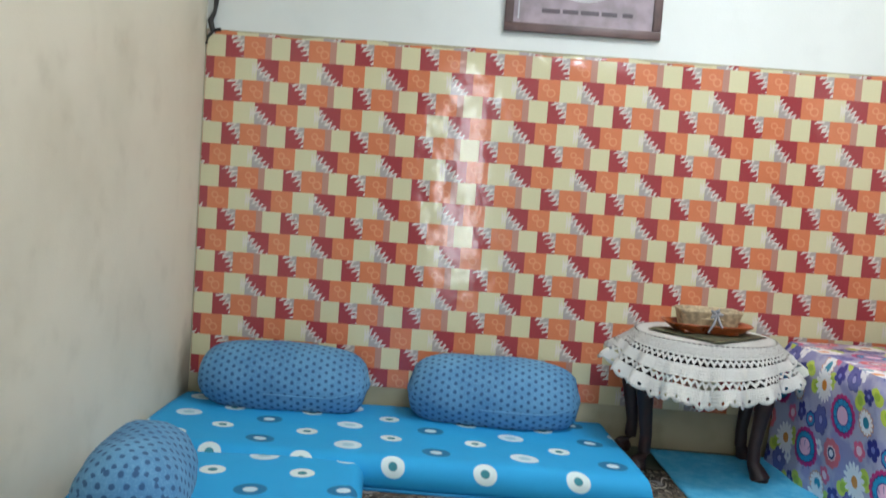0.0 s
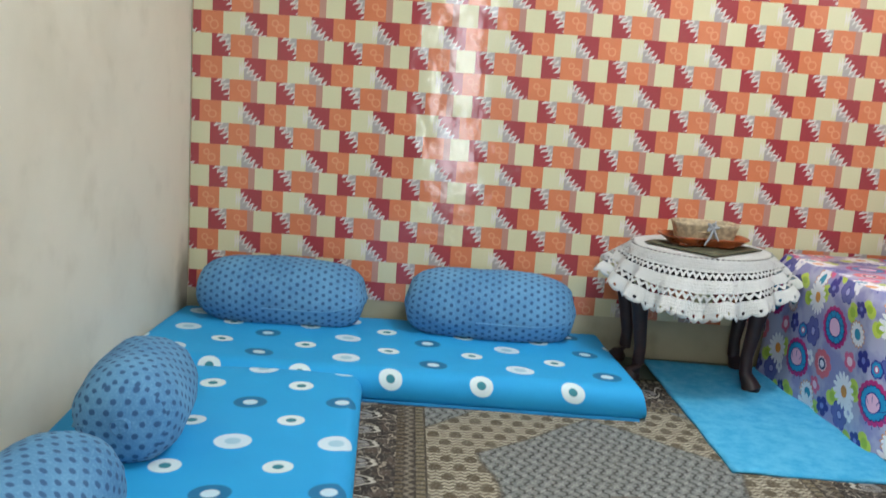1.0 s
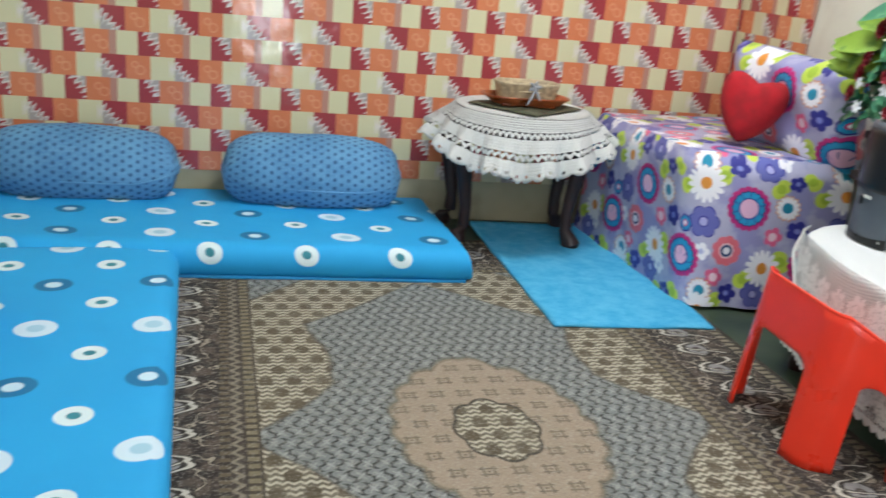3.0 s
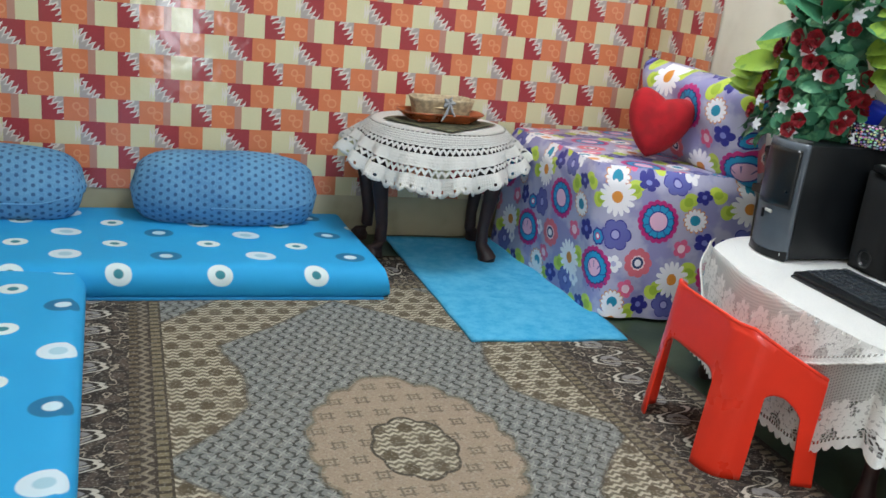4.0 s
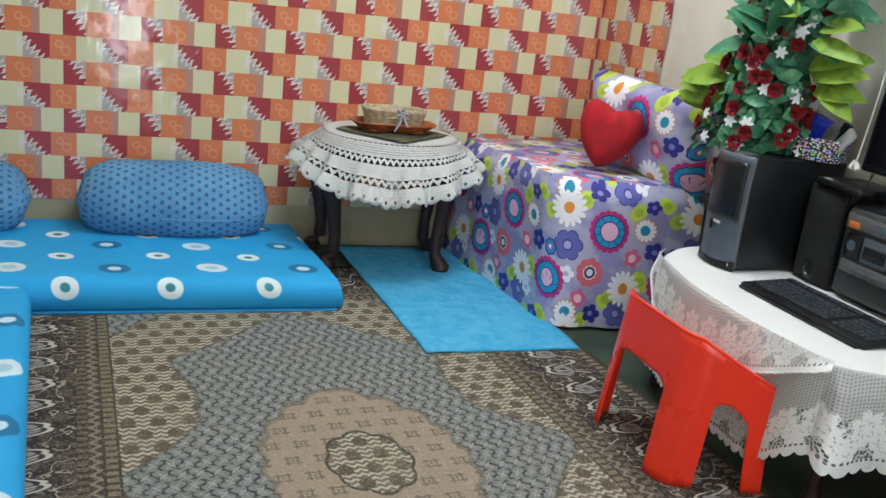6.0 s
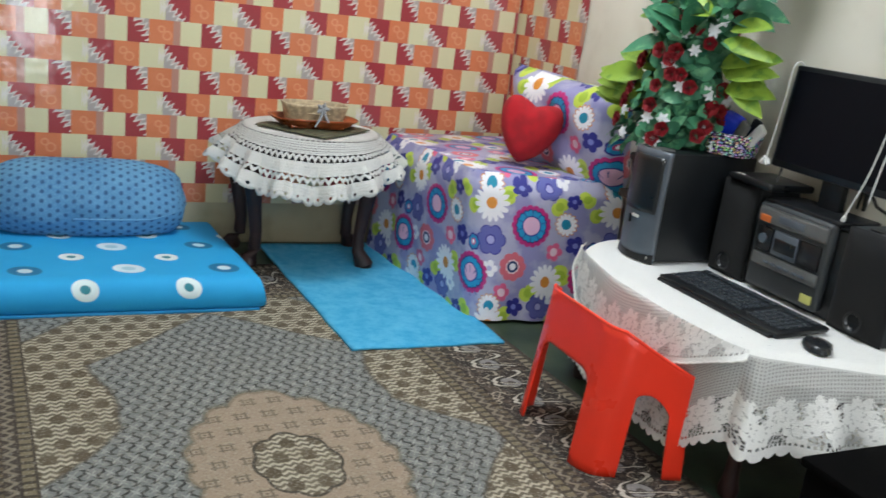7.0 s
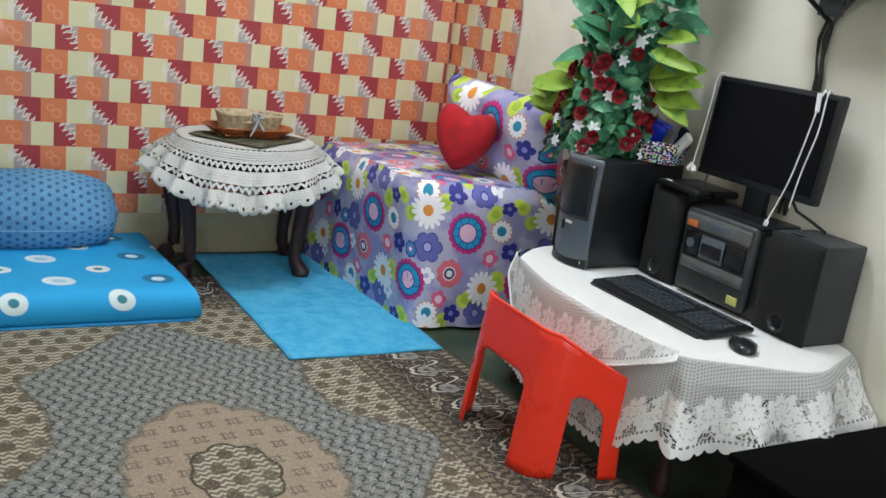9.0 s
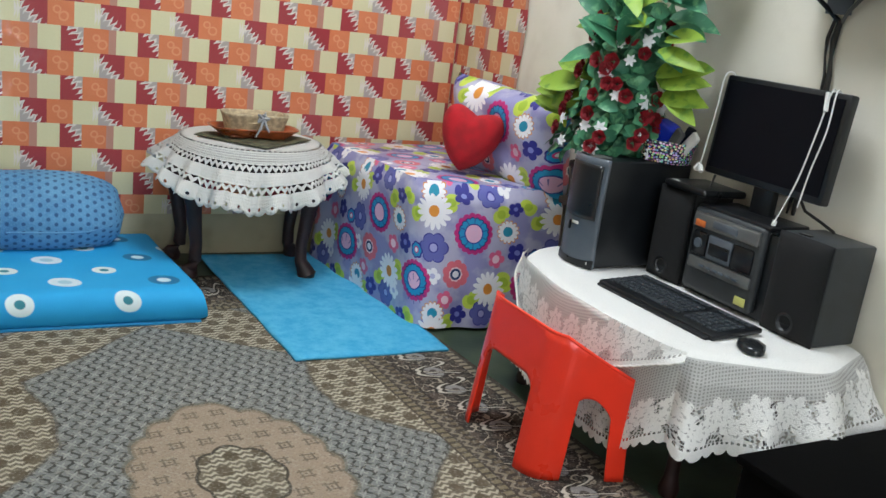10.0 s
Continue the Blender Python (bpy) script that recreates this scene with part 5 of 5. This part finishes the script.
def leaf_into(bm, base, way, up, length, width, curl=0.25, n=5):
    """A pointed leaf, creased along its midrib and drooping to the tip."""
    way, up = Vector(way).normalized(), Vector(up)
    side = way.cross(up).normalized()
    nor = side.cross(way).normalized()
    prev = None
    for k in range(n + 1):
        t = k / n
        w = width * math.sin(math.pi * min(1, t * 0.94 + 0.06)) ** 0.8 * 0.5
        c = Vector(base) + way * (length * t) - nor * (curl * length * t * t)
        row = [bm.verts.new(c + side * w + nor * w * 0.35), bm.verts.new(c), bm.verts.new(c - side * w + nor * w * 0.35)]
        if prev:
            bm.faces.new((prev[0], prev[1], row[1], row[0]))
            bm.faces.new((prev[1], prev[2], row[2], row[1]))
        prev = row


def inside(p):
    """Keep foliage clear of the wall."""
    return Vector((min(p[0], XE + 0.01 - pl.location.x), p[1] - 0.075 * min(1.0, max(0.0, p[2] - 0.10) / 0.12), p[2]))


bm = bmesh.new()
for k in range(820):
    a, h = rnd.uniform(0, 2 * math.pi), rnd.uniform(0.17, 0.60)
    rad = (0.235 - 0.27 * (h - 0.17)) * rnd.uniform(0.25, 1.0)
    p = Vector((rad * math.cos(a) * 0.62 - 0.035, rad * math.sin(a) * (0.84 if math.sin(a) > 0 else 0.62) - 0.02 - 0.06 * h, h))
    turn = rnd.choice((-1, 1)) * rnd.uniform(0.4, 1.0)
    d = Vector((-math.sin(a) * turn + 0.4 * math.cos(a), math.cos(a) * turn + 0.4 * math.sin(a), rnd.uniform(-0.8, 0.8)))
    leaf_into(bm, p, d, (math.cos(a) - 0.3, math.sin(a) - 0.3, rnd.uniform(0.1, 0.8)), rnd.uniform(0.04, 0.062), rnd.uniform(0.030, 0.044), rnd.uniform(0.0, 0.6), 4)
for k in range(46):
    a, h = rnd.uniform(0, 2 * math.pi), rnd.uniform(0.46, 0.88)
    p = Vector((0.05 * math.cos(a) - 0.03, 0.11 * math.sin(a) - 0.05, h))
    d = Vector((math.cos(a) * 0.6 - 0.2, math.sin(a) * 1.1, rnd.uniform(-0.1, 0.9)))
    leaf_into(bm, p, d, (rnd.uniform(-1.2, 0.2), rnd.uniform(-0.9, 0.5), 0.6), rnd.uniform(0.12, 0.18), rnd.uniform(0.05, 0.075), rnd.uniform(0.1, 0.5), 6)
for v in bm.verts:
    v.co = inside(v.co)
fol = part("foliage", bm, M_leaf, pl, "dense dark green silk leaves")
tagged(fol, kind="stuff")
for side, count, bz_ in ((1, 17, 0.34), (-1, 13, 0.34)):
    for j in range(count):
        bm = bmesh.new()
        rise = bz_ + rnd.uniform(-0.08, 0.09)
        if j >= count - 5:
            base, way = (-0.07, rnd.uniform(-0.10, 0.06), rnd.uniform(0.52, 0.74)), (-0.4, side * rnd.uniform(0.5, 1.1), rnd.uniform(-0.1, 0.6))
        elif side > 0:
            base, way = (rnd.uniform(-0.13, -0.07), rnd.uniform(0.03, 0.12), rise), (rnd.uniform(-0.7, -0.3), rnd.uniform(0.5, 1.0), rnd.uniform(-0.1, 0.5))
        else:
            base, way = (rnd.uniform(-0.06, 0.0), rnd.uniform(-0.24, -0.15), rise + 0.10), (rnd.uniform(-0.25, 0.05), -1.0, rnd.uniform(-0.5, 0.4))
        leaf_into(bm, base, way, (-0.8, -0.6, 0.6), rnd.uniform(0.12, 0.17), rnd.uniform(0.050, 0.075), rnd.uniform(0.1, 0.6), 8)
        for v in bm.verts:
            v.co = inside(v.co)
        part("large_leaf", bm, M_leaf2, pl, "yellow-green variegated leaf")


def rose_mesh():
    bm = bmesh.new()
    for ringn, (rad, tilt, cnt) in enumerate(((0.006, 0.1, 3), (0.012, 0.35, 4), (0.018, 0.7, 5))):
        for k in range(cnt):
            a = 2 * math.pi * k / cnt + ringn
            c, s = math.cos(a), math.sin(a)
            rows = []
            for i in range(3):
                t = i / 2
                rr = rad * (0.5 + 0.7 * t) + tilt * 0.008 * t
                rows.append([bm.verts.new(((rr * c) - s * w * rad * 0.9, (rr * s) + c * w * rad * 0.9, 0.020 * t * (1.1 - 0.45 * tilt))) for w in (-1, 0, 1)])
            for p, q in zip(rows, rows[1:]):
                bm.faces.new((p[0], p[1], q[1], q[0]))
                bm.faces.new((p[1], p[2], q[2], q[1]))
    return bm


def star_mesh():
    bm = bmesh.new()
    for k in range(6):
        a = 2 * math.pi * k / 6
        leaf_into(bm, (0, 0, 0), (math.cos(a), math.sin(a), 0.25), (0, 0, 1), 0.021, 0.012, 0.3, 3)
    return bm


rose = part("rose", rose_mesh(), M_rose, pl, "red silk rose")
star = part("white_flower", star_mesh(), M_petal, pl, "white star-shaped blossom")
seen_spots = []


def on_face(i):
    """A spot on the room-side face of the bush, spread evenly."""
    for _ in range(200):
        a, h = rnd.uniform(math.pi * 0.68, math.pi * 1.80), 0.20 + 0.36 * rnd.random() ** 1.3
        rad = 0.240 - 0.27 * (h - 0.17)
        p = Vector((rad * math.cos(a) * 0.66 - 0.045, rad * math.sin(a) * (0.86 if math.sin(a) > 0 else 0.64) - 0.02 - 0.06 * h, h))
        if all((p - q - Vector((0, 0.075, 0))).length > 0.040 for q in seen_spots):
            break
    seen_spots.append(p)
    n = Vector((math.cos(a) - 0.5, math.sin(a) - 0.3, 0.15)).normalized()
    p = Vector((p.x, p.y - 0.075, p.z))
    return Matrix.LocRotScale(p, n.to_track_quat("Z", "Y"), Vector((1, 1, 1)) * rnd.uniform(0.62, 0.82))


for i in range(38):
    ob = rose if i == 0 else rose.copy()
    if i:
        scene.collection.objects.link(ob)
        ob.parent = pl
    ob.matrix_local = on_face(i)
for i in range(30):
    ob = star if i == 0 else star.copy()
    if i:
        scene.collection.objects.link(ob)
        ob.parent = pl
    ob.matrix_local = on_face(i) @ Matrix.Scale(1.3, 4)

# ---------------------------------------------------------------- television on its bracket
tv = thing("television", pose(2.855, -2.235, 1.203), "black flat television hung on a wall bracket", "television")
part("panel", box_bm((-0.02, -0.48, 0.0), (0.02, 0.48, 0.56), 0.008), M_blackgloss, tv)
part("screen", box_bm((-0.0225, -0.465, 0.02), (-0.0205, 0.465, 0.545)), M_glass, tv)
part("wall_plate", box_bm((0.095, 0.22, 0.02), (0.109, 0.52, 0.40), 0.003), M_black, tv)
for y in (0.30, 0.42):
    part("arm", box_bm((0.02, y - 0.012, 0.1), (0.10, y + 0.012, 0.13), 0.002), M_black, tv)
br = thing("shelf_bracket", pose(2.950, -1.857, 1.142), "dark metal V-shaped bracket under the television", "bracket")
part("arm", tube_bm([(0, 0, 0), (-0.012, 0.035, 0.03), (-0.03, 0.09, 0.075)], 0.006, 8), M_black, br)
part("arm", tube_bm([(0, 0, 0), (-0.012, -0.025, 0.03), (-0.03, -0.075, 0.07)], 0.005, 8), M_silver, br)
part("web", box_bm((-0.012, -0.03, 0.02), (-0.006, 0.045, 0.06), 0.002), M_grey, br)
for dx, r, w in ((0.0, 0.007, 0.006), (0.016, 0.004, 0.010)):
    c = mesh_ob("wall_cable", tube_bm([(2.947, -1.857 + dx + w * math.sin(k * 1.3), 1.15 - 0.045 * k) for k in range(12)], [r * (1 + 0.35 * math.sin(k * 2.1)) for k in range(12)], 7), M_cord)
    tagged(c, "dark cable running down the wall behind the monitor", "cable")

# ---------------------------------------------------------------- framed picture and corner cable
pic = thing("framed_picture", pose(1.462, -0.003, 1.60), "framed faded print with a line of script", "picture")
W2, H2 = 0.302, 0.46
for n, lo, hi in (("bottom_rail", (-W2, -0.022, 0), (W2, 0, 0.034)), ("top_rail", (-W2, -0.022, H2 - 0.034), (W2, 0, H2)), ("side_rail", (-W2, -0.021, 0.034), (-W2 + 0.034, 0, H2 - 0.034)), ("side_rail", (W2 - 0.034, -0.021, 0.034), (W2, 0, H2 - 0.034))):
    part(n, box_bm(lo, hi, 0.004), M_frame, pic)
part("print", box_bm((-W2 + 0.034, -0.012, 0.034), (W2 - 0.034, -0.004, H2 - 0.034)), M_print, pic)
part("mount_line", box_bm((-W2 + 0.05, -0.0135, 0.050), (-W2 + 0.056, -0.0125, H2 - 0.05)), M_printpale, pic)
bm = lathe_bm([(0.13, 0.0), (0.13, 0.002), (0.1, 0.003)], 40)
bmesh.ops.transform(bm, matrix=Matrix.Translation((0, -0.0125, 0.255)) @ pose(0, 0, 0, 90, 0, 0) @ Matrix.Diagonal((1.25, 1, 1, 1)), verts=bm.verts)
part("oval", bm, M_printpale, pic, "pale oval field")
for k, (a, b) in enumerate(((-0.16, -0.09), (-0.08, -0.02), (-0.01, 0.06), (0.07, 0.13), (0.15, 0.19))):
    part("script_bar", box_bm((a, -0.0145, 0.078), (b, -0.0125, 0.094)), M_printdark, pic)
cc = mesh_ob("corner_cable", tube_bm([(0.03, -0.012, 1.52), (0.018, -0.014, 1.56), (0.034, -0.012, 1.60), (0.040, -0.015, 1.66), (0.03, -0.012, 1.75), (0.035, -0.012, 2.0), (0.03, -0.012, 2.6)], [0.010, 0.012, 0.007, 0.012, 0.008, 0.008, 0.008], 8), M_cord)
tagged(cc, "dark twisted cable in the corner above the wallpaper", "cable")
cc = mesh_ob("corner_cable", tube_bm([(0.006, -0.012, 1.47), (0.012, -0.012, 1.50), (0.035, -0.012, 1.525), (0.06, -0.010, 1.53)], 0.006, 8), M_cord)
tagged(cc, "short dark cable end over the wallpaper's corner", "cable")
